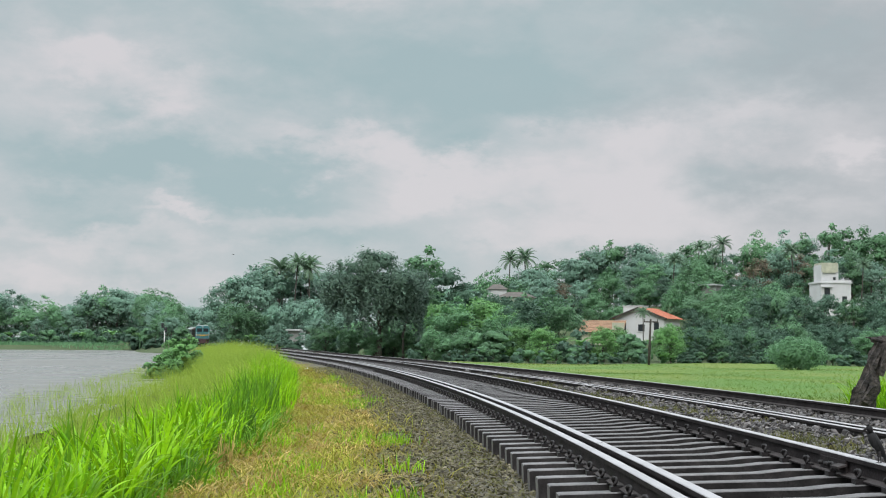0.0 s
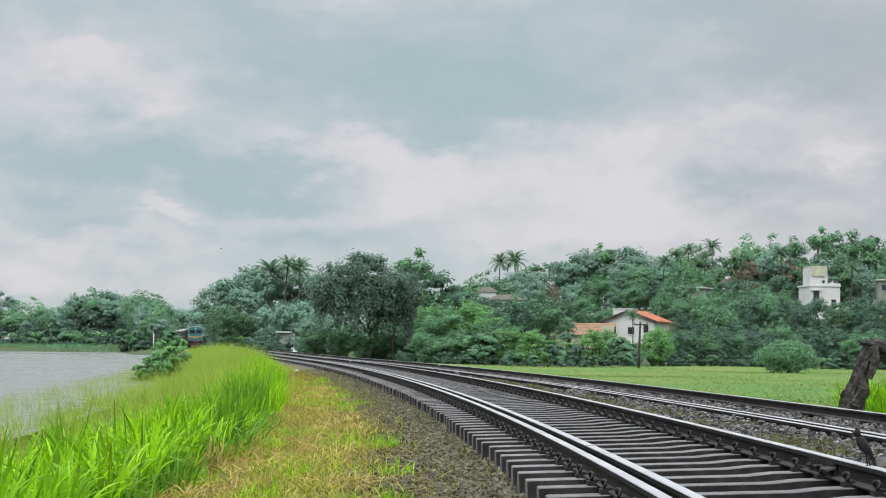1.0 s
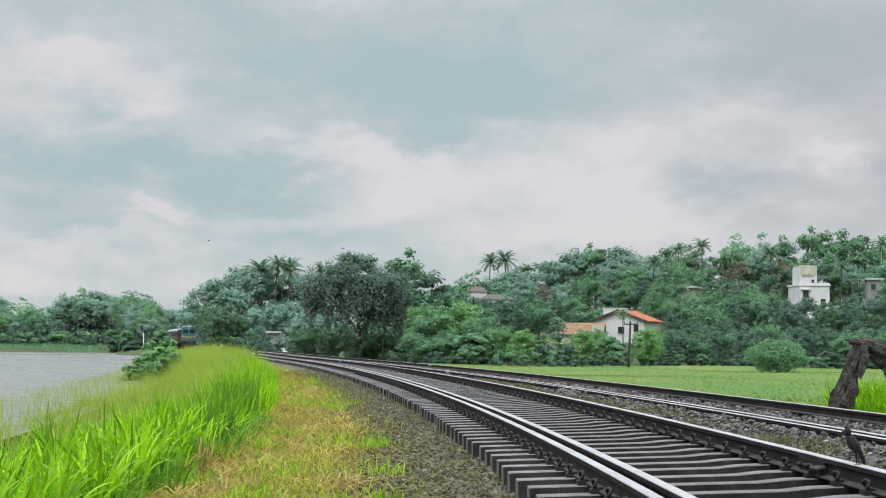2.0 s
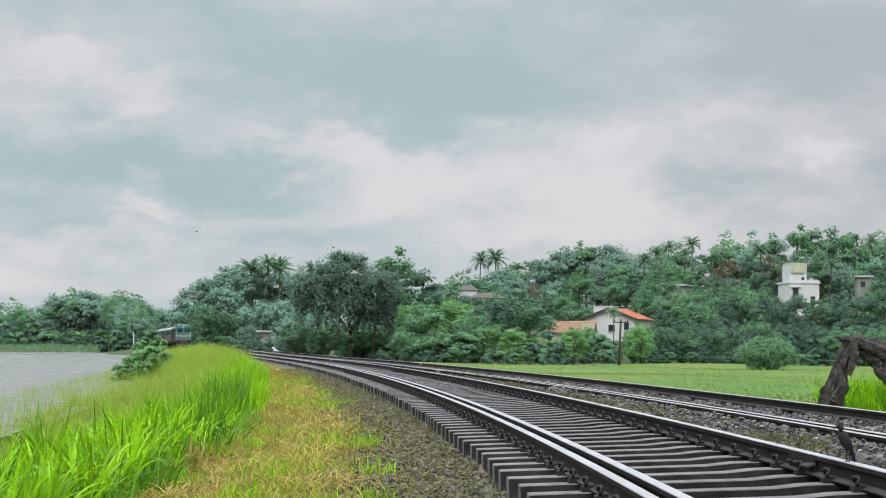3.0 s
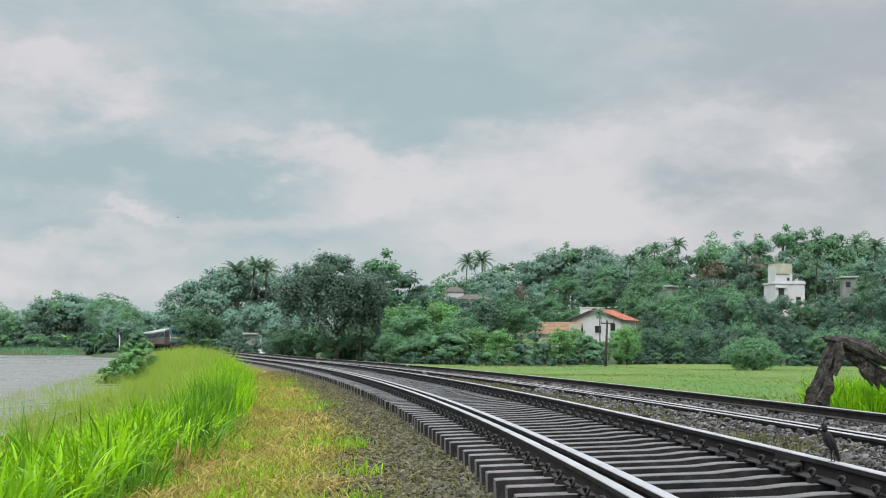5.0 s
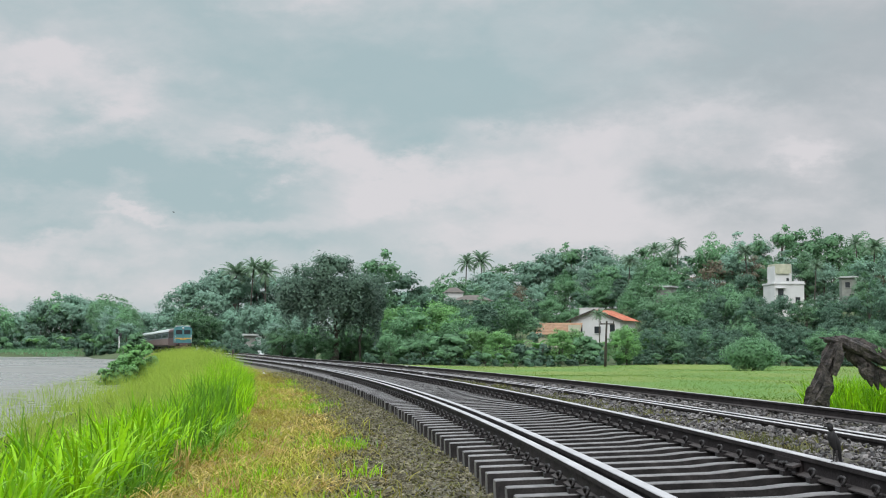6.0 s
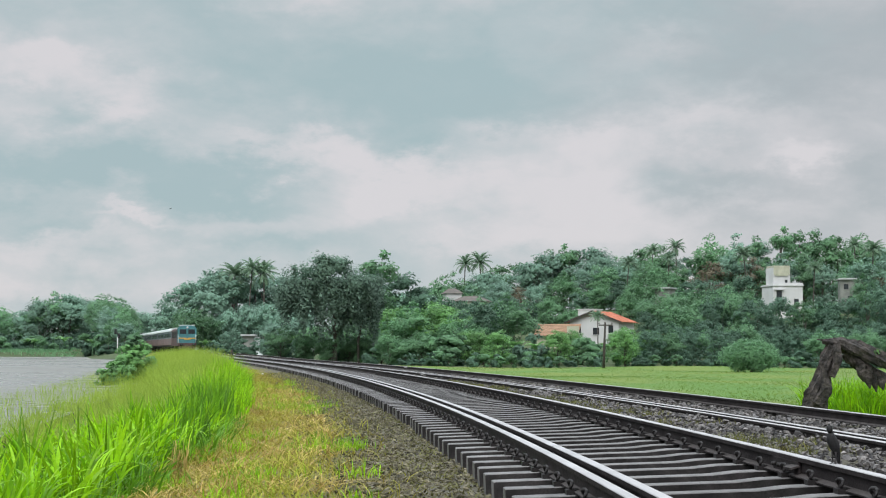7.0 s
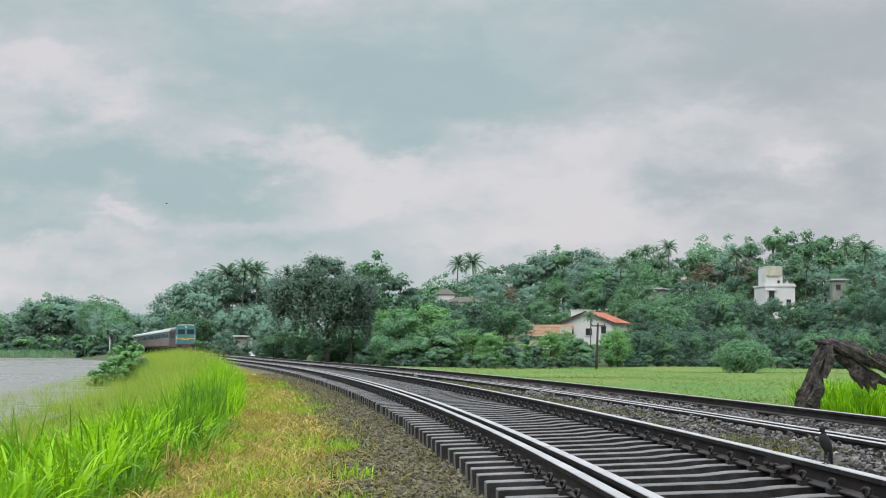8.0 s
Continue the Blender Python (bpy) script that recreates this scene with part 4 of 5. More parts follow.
def gable_wall(half, eave, ridge, y0, y1, low):
    bm = bmesh.new()
    pts = [(-half, low), (half, low), (half, eave), (0, ridge), (-half, eave)]
    a, b = [bm.verts.new((x, y0, z)) for x, z in pts], [bm.verts.new((x, y1, z)) for x, z in pts]
    bm.faces.new(a), bm.faces.new(b[::-1])
    for i in range(5):
        bm.faces.new((a[(i + 1) % 5], a[i], b[i], b[(i + 1) % 5]))
    bmesh.ops.recalc_face_normals(bm, faces=bm.faces)
    return bm


def orange_house():
    h = thing("house", "white gabled house with an orange tiled roof among trees", "house", at=at_spot(1038, 598, 185, -24))
    part("wall", gable_wall(3.5, 2.2, 3.55, 0, 0.2, -3), M["white"], h)
    part("wall", boxes(((3.3, 0.2, -3), (3.5, 7, 2.2))), M["white"], h)
    part("wall", boxes(((-3.5, 0.2, -3), (-3.3, 7, 2.2))), M["white"], h)
    part("wall", gable_wall(3.5, 2.2, 3.55, 7, 7.2, -3), M["white"], h)
    for bm in gable_roof(3.5, 7.2, 2.2, 3.55, 0.55, M["tile"]):
        part("roof", bm, M["tile"], h, "orange clay tiles")
    for sg in (-1, 1):
        bm = bmesh.new()
        for y0 in (-0.62, ):
            q = [(sg * 4.08, y0, 1.84), (sg * 4.08, y0, 2.05), (0, y0, 3.62), (0, y0, 3.4)]
            a, b = [bm.verts.new(p) for p in q], [bm.verts.new((p[0], p[1] + 0.06, p[2])) for p in q]
            bm.faces.new(a), bm.faces.new(b[::-1])
            for i in range(4):
                bm.faces.new((a[i], a[(i + 1) % 4], b[(i + 1) % 4], b[i]))
        bmesh.ops.recalc_face_normals(bm, faces=bm.faces)
        part("bargeboard", bm, M["timber"], h)
    window(h, 2.4, -0.02, 0.5, 0.7, 1.1)
    window(h, -2.3, -0.02, 0.3, 0.9, 1.2)
    window(h, 0.3, -0.02, 0.3, 0.9, 1.0)
    t = thing("roof_terrace_block", "plain white rooftop block behind the orange roof", "building", at=at_spot(1027, 575, 199, -24))
    part("wall", boxes(((-1.5, 0, -4), (1.5, 2.4, 2.05)), bevel=0.03), M["white"], t)
    part("coping", boxes(((-1.6, -0.1, 2.05), (1.6, 2.5, 2.17)), bevel=0.02), M["white"], t)
    a = thing("annexe", "low annexe with a brown tiled roof and cream walls", "house", at=at_spot(972, 606, 180, -12))
    part("wall", boxes(((-2.6, 0, -3), (2.6, 0.2, 0.9))), M["cream"], a)
    part("wall", boxes(((1.4, -0.3, -3), (3.0, -0.1, 2.0))), M["cream"], a)
    bm = bmesh.new()
    n = 8
    for k in range(n):
        y0, y1, z0, z1 = -0.6 + 0.5 * k, -0.6 + 0.5 * (k + 1) + 0.05, 0.75 + 0.2 * k, 0.75 + 0.2 * (k + 1) + 0.02
        q = [bm.verts.new(p) for p in ((-3.0, y0, z0 + 0.03), (2.9, y0, z0 + 0.03), (2.9, y1, z1), (-3.0, y1, z1), (-3.0, y0, z0), (2.9, y0, z0))]
        bm.faces.new((q[0], q[1], q[2], q[3])), bm.faces.new((q[4], q[5], q[1], q[0]))
    part("roof", bm, M["brown_tile"], a, "brown clay tiles")


def white_house():
    h = thing("white_house", "white flat-roofed house of two storeys with a stair tower", "house", at=at_spot(1381, 540, 226, 8))
    part("wall", boxes(((-3.4, 0, -5), (3.4, 6, 3.0)), bevel=0.02), M["white"], h)
    part("cornice", boxes(((-3.6, -0.2, 3.0), (3.6, 6.2, 3.3)), bevel=0.03), M["white"], h)
    part("parapet", boxes(((-3.45, -0.05, 3.3), (3.45, 0.1, 3.55)), ((3.3, 0.1, 3.3), (3.45, 6, 3.55))), M["white"], h)
    tw = part("tower", boxes(((-3.0, 0.6, 3.3), (0.8, 4.6, 6.1)), bevel=0.02), M["white"], h)
    part("tower_wall", boxes(((0.82, 0.9, 3.3), (1.0, 4.4, 6.3))), M["white"], tw)
    part("water_tank", boxes(((-2.95, 0.5, 4.9), (0.75, 4.4, 6.45)), bevel=0.05), M["cream"], tw, "weathered yellowish tank wall")
    part("ledge", boxes(((-2.7, 0.35, 4.75), (0.2, 0.62, 4.87))), M["cream"], tw)
    window(h, -2.0, -0.02, 0.4, 1.2, 1.9, M["grey_wall"])
    window(h, -0.1, 0.57, 3.4, 0.5, 0.7, M["grey_wall"])
    window(h, 1.9, -0.02, -0.4, 1.0, 1.3, M["grey_wall"])
    h.matrix_basis = h.matrix_basis @ Matrix.Diagonal((0.76, 0.85, 1, 1))
    part("canopy", boxes(((-3.2, -0.6, 2.35), (-0.9, 0, 2.45))), M["white"], h)


def small_house(name, label, px, py, d, w, hi, mat, roof, turn=0, over=0.3, slab=False, wins=((0, 0.4),)):
    h = thing(name, label, "house", at=at_spot(px, py, d, turn))
    part("wall", boxes(((-w / 2, 0, -4), (w / 2, 4, hi))), mat, h)
    if slab:
        part("roof", boxes(((-w / 2 - over, -over * 2, hi), (w / 2 + over, 4.2, hi + 0.25)), bevel=0.03), roof, h)
    else:
        bm = bmesh.new()
        lo, top = [(-w / 2 - over, -over, hi), (w / 2 + over, -over, hi), (w / 2 + over, 4 + over, hi), (-w / 2 - over, 4 + over, hi)], [(-w / 4, 2, hi + 0.9), (w / 4, 2, hi + 0.9)]
        q = [bm.verts.new(p) for p in lo + top]
        for f in ((0, 1, 5, 4), (1, 2, 5), (2, 3, 4, 5), (3, 0, 4), (3, 2, 1, 0)):
            bm.faces.new([q[i] for i in f])
        part("roof", bm, roof, h)
    for x, z in wins:
        window(h, x, -0.02, z, 0.8, 1.0, M["grey_wall"])
    return h


orange_house()
white_house()
small_house("hill_house", "grey concrete house with a pale flat roof slab", 1487, 540, 238, 2.6, 4.3, M["grey_wall"], M["tin"], -10, 0.25, True, ((0.4, 0.5), (-0.3, 2.6)))
small_house("hill_house", "small white house with a dark hipped roof", 791, 532, 225, 2.6, 1.0, M["white"], M["dark_roof"], 10, 0.3, False, ())
small_house("hill_house", "low house with a grey-brown roof below the white one", 815, 545, 218, 5.0, 0.9, M["cream"], M["dark_roof"], -18, 0.4, False, ((1.2, -0.2),))
small_house("hill_house", "half hidden house with a pale tin roof", 1158, 514, 228, 2.4, 0.1, M["grey_wall"], M["tin"], -25, 0.3, True, ())
small_house("hill_house", "half hidden house with a pale tin roof", 1136, 510, 236, 0.9, 0.1, M["grey_wall"], M["tin"], -25, 0.3, True, ())
small_house("trackside_shed", "small shed with a pale sheet roof by the line", 427, 609, 200, 1.7, 1.0, M["grey_wall"], M["tin"], 5, 0.25, True, ())
small_house("crossing_hut", "tiny white hut by the level crossing", 442, 609, 202, 0.5, 0.65, M["white"], M["tin"], 5, 0.08, True, ())
for px, d, top in ((404, 192, 602), (416, 191, 603), (426, 190, 604), (433, 190, 608)):
    grow("shrub", px, d, top, group="shrubs by the shed")
for px, d, top in ((968, 212, 553), (988, 210, 556), (1006, 214, 553)):
    grow("mid", px, d, top, group="bushes behind the house")


def ramp():
    v = []
    for k in range(8):
        q = k / 7
        x, y = spot(447 - 6 * q + 2.5 * math.sin(q * 5), 186 + 26 * q)
        z, w = rise(633 - 15 * q, y), 0.42 - 0.1 * q
        v += [(x - w, y, z), (x + w, y, z), (x - w - 0.5, y, z - 2), (x + w + 0.5, y, z - 2)]
    f = []
    for k in range(7):
        i = 4 * k
        f += [(i, i + 1, i + 5, i + 4), (i + 2, i, i + 4, i + 6), (i + 1, i + 3, i + 7, i + 5)]
    f.append((0, 2, 3, 1))
    tagged(new("crossing_road", mesh_of("crossing_road", v, f, M["tin"])), "pale concrete road rising from the level crossing", "road", kind="structure")


ramp()


# ---------- poles and signals ----------
def stand(px, d):
    x, y = spot(px, d)
    return Matrix.Translation((x, y, float(land(x, y)[0][0])))


def utility_pole():
    p = thing("utility_pole", "dark timber utility pole with one crossarm", "utility pole", at=stand(1054, 124))
    h = rise(572, 124) - p.matrix_basis.translation.z
    part("pole", tube([(0, 0, -0.4), (0.1, 0, h * 0.5), (0.2, 0, h)], [0.13, 0.11, 0.085], 8), M["timber"], p)
    arm = part("crossarm", boxes(((-0.42, -0.14, h - 0.34), (0.85, -0.04, h - 0.22)), bevel=0.01), M["timber"], p)
    for x in (-0.38, 0.2, 0.8):
        part("insulator", tube([(x, -0.09, h - 0.22), (x, -0.09, h - 0.12), (x, -0.09, h - 0.02)], [0.03, 0.05, 0.03], 6), M["timber"], arm)


def signal_post(px, d, top):
    p = thing("railway_signal", "railway colour-light signal with two dark heads", "railway signal", at=stand(px, d))
    h = rise(top, d) - p.matrix_basis.translation.z
    part("post", tube([(0, 0, -0.4), (0, 0, h * 0.75)], [0.09, 0.07], 8), M["post_white"], p, "white painted post")
    for x, z in ((-0.35, h - 0.55), (0.25, h - 1.25)):
        hd = part("signal_head", boxes(((x - 0.18, -0.12, z), (x + 0.18, 0.12, z + 0.85)), bevel=0.04), M["signal"], p)
        part("bracket", boxes(((min(x, 0), -0.04, z + 0.1), (max(x, 0), 0.04, z + 0.18))), M["signal"], hd)
        for k in (0.25, 0.6):
            part("hood", tube([(x, -0.12, z + k), (x, -0.3, z + k + 0.02)], [0.11, 0.11], 8), M["signal"], hd)
    part("ladder_post", tube([(0, 0, h * 0.75), (0.02, 0, h)], [0.06, 0.05], 6), M["signal"], p)


utility_pole()
signal_post(196, 226, 588)
post = thing("marker_post", "short dark post beside the rails", "post", at=stand(398, 100))
part("shaft", tube([(0, 0, -0.3), (0, 0, 1.1), (0, 0, 1.2)], [0.09, 0.08, 0.05], 8), M["timber"], post)


# ---------- dead tree beyond the second track ----------
def gnarled(points, radii, seed, rings=26, sides=16):
    """A rough, ridged limb, thickly split."""
    r = random.Random(seed)
    q = np.linspace(0, len(points) - 1, rings)
    P = [[float(np.interp(a, range(len(points)), [p[k] for p in points])) for k in range(3)] for a in q]
    R = [float(np.interp(a, range(len(points)), radii)) for a in q]
    bm = bmesh.new()
    prev = None
    ridge = [r.uniform(-0.3, 0.32) for _ in range(sides)]
    for i, (p, rad) in enumerate(zip(P, R)):
        d = (Vector(P[min(i + 1, rings - 1)]) - Vector(P[max(i - 1, 0)])).normalized()
        e1 = d.cross(Vector((0.02, 1, 0.05))).normalized()
        e2 = d.cross(e1)
        ring = []
        for k in range(sides):
            a = 2 * math.pi * k / sides + 0.05 * i
            rr = rad * (1 + ridge[k] + r.uniform(-0.08, 0.08) + 0.10 * math.sin(i * 0.7 + k))
            ring.append(bm.verts.new(Vector(p) + (e1 * math.cos(a) + e2 * math.sin(a)) * rr))
        if prev:
            for k in range(sides):
                bm.faces.new((prev[k], prev[(k + 1) % sides], ring[(k + 1) % sides], ring[k]))
        else:
            bm.faces.new(ring[::-1])
        prev = ring
    bm.faces.new(prev)
    bmesh.ops.recalc_face_normals(bm, faces=bm.faces)
    return bm


def dead_tree():
    D = 33.0
    x0, y0 = spot(1440, D)
    z0 = float(land(x0, y0)[0][0])
    t = thing("dead_tree", "charred broken dead tree trunk bent over at its top", "dead tree", at=Matrix.Translation((x0, y0, z0)))

    def at(px, py, deep=0.0):
        x, y = spot(px, D)
        return (x - x0, deep, rise(py, D) - z0)

    part("trunk", gnarled([at(1421, 745), at(1426, 712), at(1436, 675), at(1447, 642), at(1458, 612)], [0.34, 0.27, 0.21, 0.17, 0.13], 1), M["deadwood"], t)
    part("strip", gnarled([at(1424, 716, -0.28), at(1440, 690, -0.26), at(1436, 650, -0.2)], [0.10, 0.12, 0.05], 2, 14, 10), M["deadwood"], t)
    part("strip", gnarled([at(1452, 668, -0.22), at(1462, 640, -0.2), at(1462, 612, -0.12)], [0.08, 0.12, 0.10], 8, 14, 10), M["deadwood"], t)
    part("limb", gnarled([at(1440, 606), at(1458, 607), at(1478, 612), at(1500, 620, -0.05), at(1530, 632, -0.1), at(1565, 648, -0.1), at(1620, 668, 0.0), at(1700, 730)],
                         [0.05, 0.11, 0.17, 0.20, 0.19, 0.17, 0.17, 0.12], 3, 44), M["deadwood"], t, "broken limb that hangs to the ground")
    part("limb", gnarled([at(1484, 622, 0.05), at(1505, 643, 0.0), at(1530, 662, 0.05), at(1568, 678, 0.15), at(1640, 705, 0.2)], [0.15, 0.17, 0.15, 0.09, 0.05], 4, 26, 12), M["deadwood"], t)
    for a, b, c, q in ((1502, 648, 676, 0.09), (1513, 655, 688, 0.11), (1524, 662, 694, 0.10), (1536, 668, 690, 0.08)):
        part("splinter", gnarled([at(a, b, -0.15), at(a + 2, (b + c) / 2, -0.2), at(a + 5, c, -0.18)], [q * 1.3, q, 0.02], a, 10, 9), M["deadwood"], t)
    part("twig", gnarled([at(1450, 606), at(1440, 603), at(1431, 602)], [0.05, 0.03, 0.012], 6, 8, 6), M["deadwood"], t)
    part("snag", gnarled([at(1472, 614, 0.05), at(1464, 603, 0.05), at(1460, 599)], [0.10, 0.06, 0.02], 7, 8, 8), M["deadwood"], t)
    rng = np.random.default_rng(91)
    c = np.array(at(1530, 628, -0.15)) + rng.normal(size=(90, 3)) * np.array([0.09, 0.06, 0.05])
    part("leaf_sprig", card_mesh("leaf_sprig", c, rng.normal(size=(90, 3)) + np.array([0, -0.3, 0.6]), 0.05 * rng.uniform(0.6, 1.4, 90), M["leaf_light"], rng=rng), None, t, "green leaves sprouting on the dead limb")


dead_tree()


# ---------- birds ----------
def crow():
    """A black bird upright on the rail: body, neck and head, beak, wings, tail and legs."""
    x, y = along(-2.42, G2)
    b = thing("black_bird", "black bird standing upright on the rail", "bird")
    bm = bmesh.new()
    tube([(0, 0.03, 0.05), (0, 0.02, 0.085), (0, 0.0, 0.125), (0, -0.015, 0.165), (0, -0.02, 0.195), (0, -0.02, 0.215)], [0.010, 0.028, 0.041, 0.041, 0.030, 0.020], 12, bm)
    part("body", bm, M["plumage"], b)
    hd = part("head", tube([(0, 0.005, 0), (0, 0, 0.018), (0, -0.006, 0.038), (0, -0.006, 0.052)], [0.02, 0.026, 0.024, 0.01], 10), M["plumage"], b)
    hd.location = (0, -0.022, 0.205)
    part("beak", tube([(0, -0.022, 0.028), (0, -0.045, 0.026), (0, -0.066, 0.02)], [0.011, 0.008, 0.002], 6), M["clip"], hd)
    part("tail", tube([(0, 0.035, 0.09), (0, 0.045, 0.03), (0, 0.056, -0.045)], [0.020, 0.016, 0.011], 8), M["plumage"], b)
    for sg in (-1, 1):
        part("wing", tube([(sg * 0.034, -0.005, 0.175), (sg * 0.038, 0.01, 0.125), (sg * 0.022, 0.035, 0.06), (sg * 0.008, 0.05, 0.0)], [0.012, 0.021, 0.014, 0.004], 8), M["plumage"], b)
        part("leg", tube([(sg * 0.018, 0.005, 0.075), (sg * 0.02, 0.0, 0.035), (sg * 0.02, -0.006, 0.004), (sg * 0.022, -0.035, 0.004)], [0.012, 0.006, 0.005, 0.003], 6), M["clip"], b)
    b.scale = (0.8, 0.88, 1.1)
    return b, hd, (float(x), float(y), TOP1 + CANT1)


bird, bird_head, BIRD_AT = crow()


def far_bird():
    b = thing("flying_bird", "small dark bird gliding high before the clouds", "bird")
    part("body", tube([(0, -0.14, 0), (0, -0.05, 0.0), (0, 0.06, 0), (0, 0.15, 0)], [0.012, 0.04, 0.033, 0.008], 8), M["plumage"], b)
    for sg in (-1, 1):
        part("wing", tube([(sg * 0.03, -0.03, 0.02), (sg * 0.17, -0.05, 0.07), (sg * 0.33, 0.03, 0.04)], [0.035, 0.03, 0.006], 6), M["plumage"], b)
    return b


flyer = far_bird()


# ---------- the train ----------
def bogie(parent, y):
    bg_ = part("bogie", boxes(((-1.1, y - 1.4, 0.35), (1.1, y + 1.4, 0.8)), bevel=0.05), M["black"], parent)
    for yy in (y - 0.95, y + 0.95):
        for sg in (-1, 1):
            part("wheel", tube([(sg * 0.80, yy, 0.46), (sg * 0.93, yy, 0.46)], [0.46, 0.46], 16), M["rail"], bg_)


def body_shell(w, z0, z1, y0, y1, roof=0.35, k=6):
    """A body with rounded shoulders."""
    prof = [(-w, z0), (w, z0), (w, z1 - roof)]
    prof += [(w * math.cos(a) ** 0.7 if math.cos(a) > 1e-6 else 0.0, z1 - roof + roof * math.sin(a)) for a in np.linspace(0.15, math.pi / 2, k)]
    prof += [(-x, z) for x, z in prof[2:-1][::-1]]
    bm = bmesh.new()
    a, b = [bm.verts.new((x, y0, z)) for x, z in prof], [bm.verts.new((x, y1, z)) for x, z in prof]
    bm.faces.new(a), bm.faces.new(b[::-1])
    n = len(prof)
    for i in range(n):
        bm.faces.new((a[i], b[i], b[(i + 1) % n], a[(i + 1) % n]))
    bmesh.ops.recalc_face_normals(bm, faces=bm.faces)
    return bm


def locomotive():
    """Diesel locomotive; its front faces -y, at y = 0."""
    t = thing("locomotive", "teal diesel locomotive with a yellow front stripe and dark underframe", "locomotive")
    part("underframe", boxes(((-1.35, 0.1, 0.9), (1.35, 14.4, 1.35)), bevel=0.05), M["maroon"], t, "dark maroon underframe")
    part("body", body_shell(1.38, 1.35, 3.75, 1.9, 14.2, 0.4), M["maroon"], t, "dark maroon body side")
    part("engine_hood", body_shell(1.2, 1.35, 2.45, 0.35, 0.9, 0.2), M["teal"], t)
    cab = part("cab", body_shell(1.40, 1.35, 4.05, 0.3, 2.3, 0.5), M["teal"], t)
    part("stripe", boxes(((-1.3, 0.255, 2.0), (-0.1, 0.298, 2.16)), ((0.1, 0.255, 2.0), (1.3, 0.298, 2.16)), ((-0.5, 0.25, 1.86), (0.5, 0.296, 2.04)), bevel=0.01), M["yellow"], cab)
    for sg in (-1, 1):
        part("windscreen", boxes(((sg * 0.65 - 0.5, 0.26, 2.75), (sg * 0.65 + 0.5, 0.299, 3.45)), bevel=0.01), M["glass"], cab)
        part("side_window", boxes(((sg * 1.405 - 0.02, 0.7, 2.7), (sg * 1.405 + 0.02, 1.5, 3.35))), M["glass"], cab)
        part("handrail", tube([(sg * 1.3, 0.22, 1.4), (sg * 1.3, 0.2, 2.6)], [0.03, 0.03], 6), M["post_white"], cab)
        part("buffer", tube([(sg * 0.9, 0.1, 1.08), (sg * 0.9, -0.3, 1.08), (sg * 0.9, -0.34, 1.08)], [0.12, 0.1, 0.24], 10), M["black"], t)
    part("headlight", tube([(0, 0.3, 3.72), (0, 0.2, 3.72)], [0.17, 0.17], 10), M["tin"], cab)
    part("roof", boxes(((-1.15, 0.35, 4.0), (1.15, 2.3, 4.12)), bevel=0.05), M["coach_roof"], cab, "pale cab roof")
    part("cowcatcher", boxes(((-1.25, 0.15, 0.35), (1.25, 0.28, 0.95)), bevel=0.03), M["maroon"], t)
    for k in range(6):
        part("grille", boxes(((-1.42, 3.0 + k * 1.8, 2.2), (-1.385, 4.3 + k * 1.8, 3.2)), bevel=0.01), M["black"], t)
    bogie(t, 2.9), bogie(t, 11.4)
    return t


def coach():
    t = thing("railway_coach", "brown and blue-grey passenger coach with a silver roof", "railway coach", "coaches of the train")
    part("lower_body", boxes(((-1.4, 0.2, 1.05), (1.4, 17.2, 2.15)), bevel=0.04), M["coach"], t, "brown lower panels")
    part("upper_body", boxes(((-1.38, 0.22, 2.154), (1.38, 17.18, 3.3))), M["coach_grey"], t, "blue-grey window band")
    part("roof", body_shell(1.45, 3.3, 3.95, 0.15, 17.25, 0.6), M["coach_roof"], t, "silver roof")
    for k in range(9):
        part("window", boxes(((-1.4, 1.2 + k * 1.75, 2.35), (-1.37, 2.3 + k * 1.75, 3.05)), bevel=0.008), M["glass"], t)
    part("underframe", boxes(((-1.25, 0.3, 0.75), (1.25, 17.1, 1.05))), M["black"], t)
    part("gangway", boxes(((-0.5, -0.25, 1.1), (0.5, 0.2, 3.2)), bevel=0.05), M["black"], t)
    bogie(t, 3.0), bogie(t, 14.3)
    return t


loco = locomotive()
first_coach = coach()
train = [(loco, 0.0, 14.6)] + [(first_coach if k == 0 else copy_thing(first_coach, pose(0, 0, 0)), 15.0 + 17.7 * k, 17.4) for k in range(9)]


# ---------- grass ----------
def blades(name, base, high, wide, lean, mat, segs, seed, droop=0.5, flat=0.0, az=None):
    """Tapered, arching blades of grass, joined."""
    rng = np.random.default_rng(seed)
    n = len(base)
    az, face = rng.uniform(0, 6.283, n) if az is None else az, rng.uniform(-0.9, 0.9, n)
    d = np.stack([np.cos(az), np.sin(az), np.zeros(n)], 1)
    side = np.stack([np.cos(face), np.sin(face), np.zeros(n)], 1)
    q = np.linspace(0, 1, segs + 1)
    v = np.zeros((n, segs + 1, 2, 3))
    for j, t in enumerate(q):
        p = base + d * (lean * high * t ** 1.8)[:, None]
        p[:, 2] += high * (t - droop * np.minimum(lean, 1.2) * t ** 3 * 0.75) * (1 - flat)
        w = wide * (0.55 + 0.45 * min(1, t * 4)) * (1 - t ** 1.6) + 0.0008
        v[:, j, 0], v[:, j, 1] = p - side * w[:, None] / 2, p + side * w[:, None] / 2
    k = (segs + 1) * 2
    i = (np.arange(n) * k)[:, None]
    f = np.concatenate([np.concatenate([i + 2 * j, i + 2 * j + 1, i + 2 * j + 3, i + 2 * j + 2], 1) for j in range(segs)], 0)
    return mesh_of(name, v.reshape(-1, 3), f, mat)


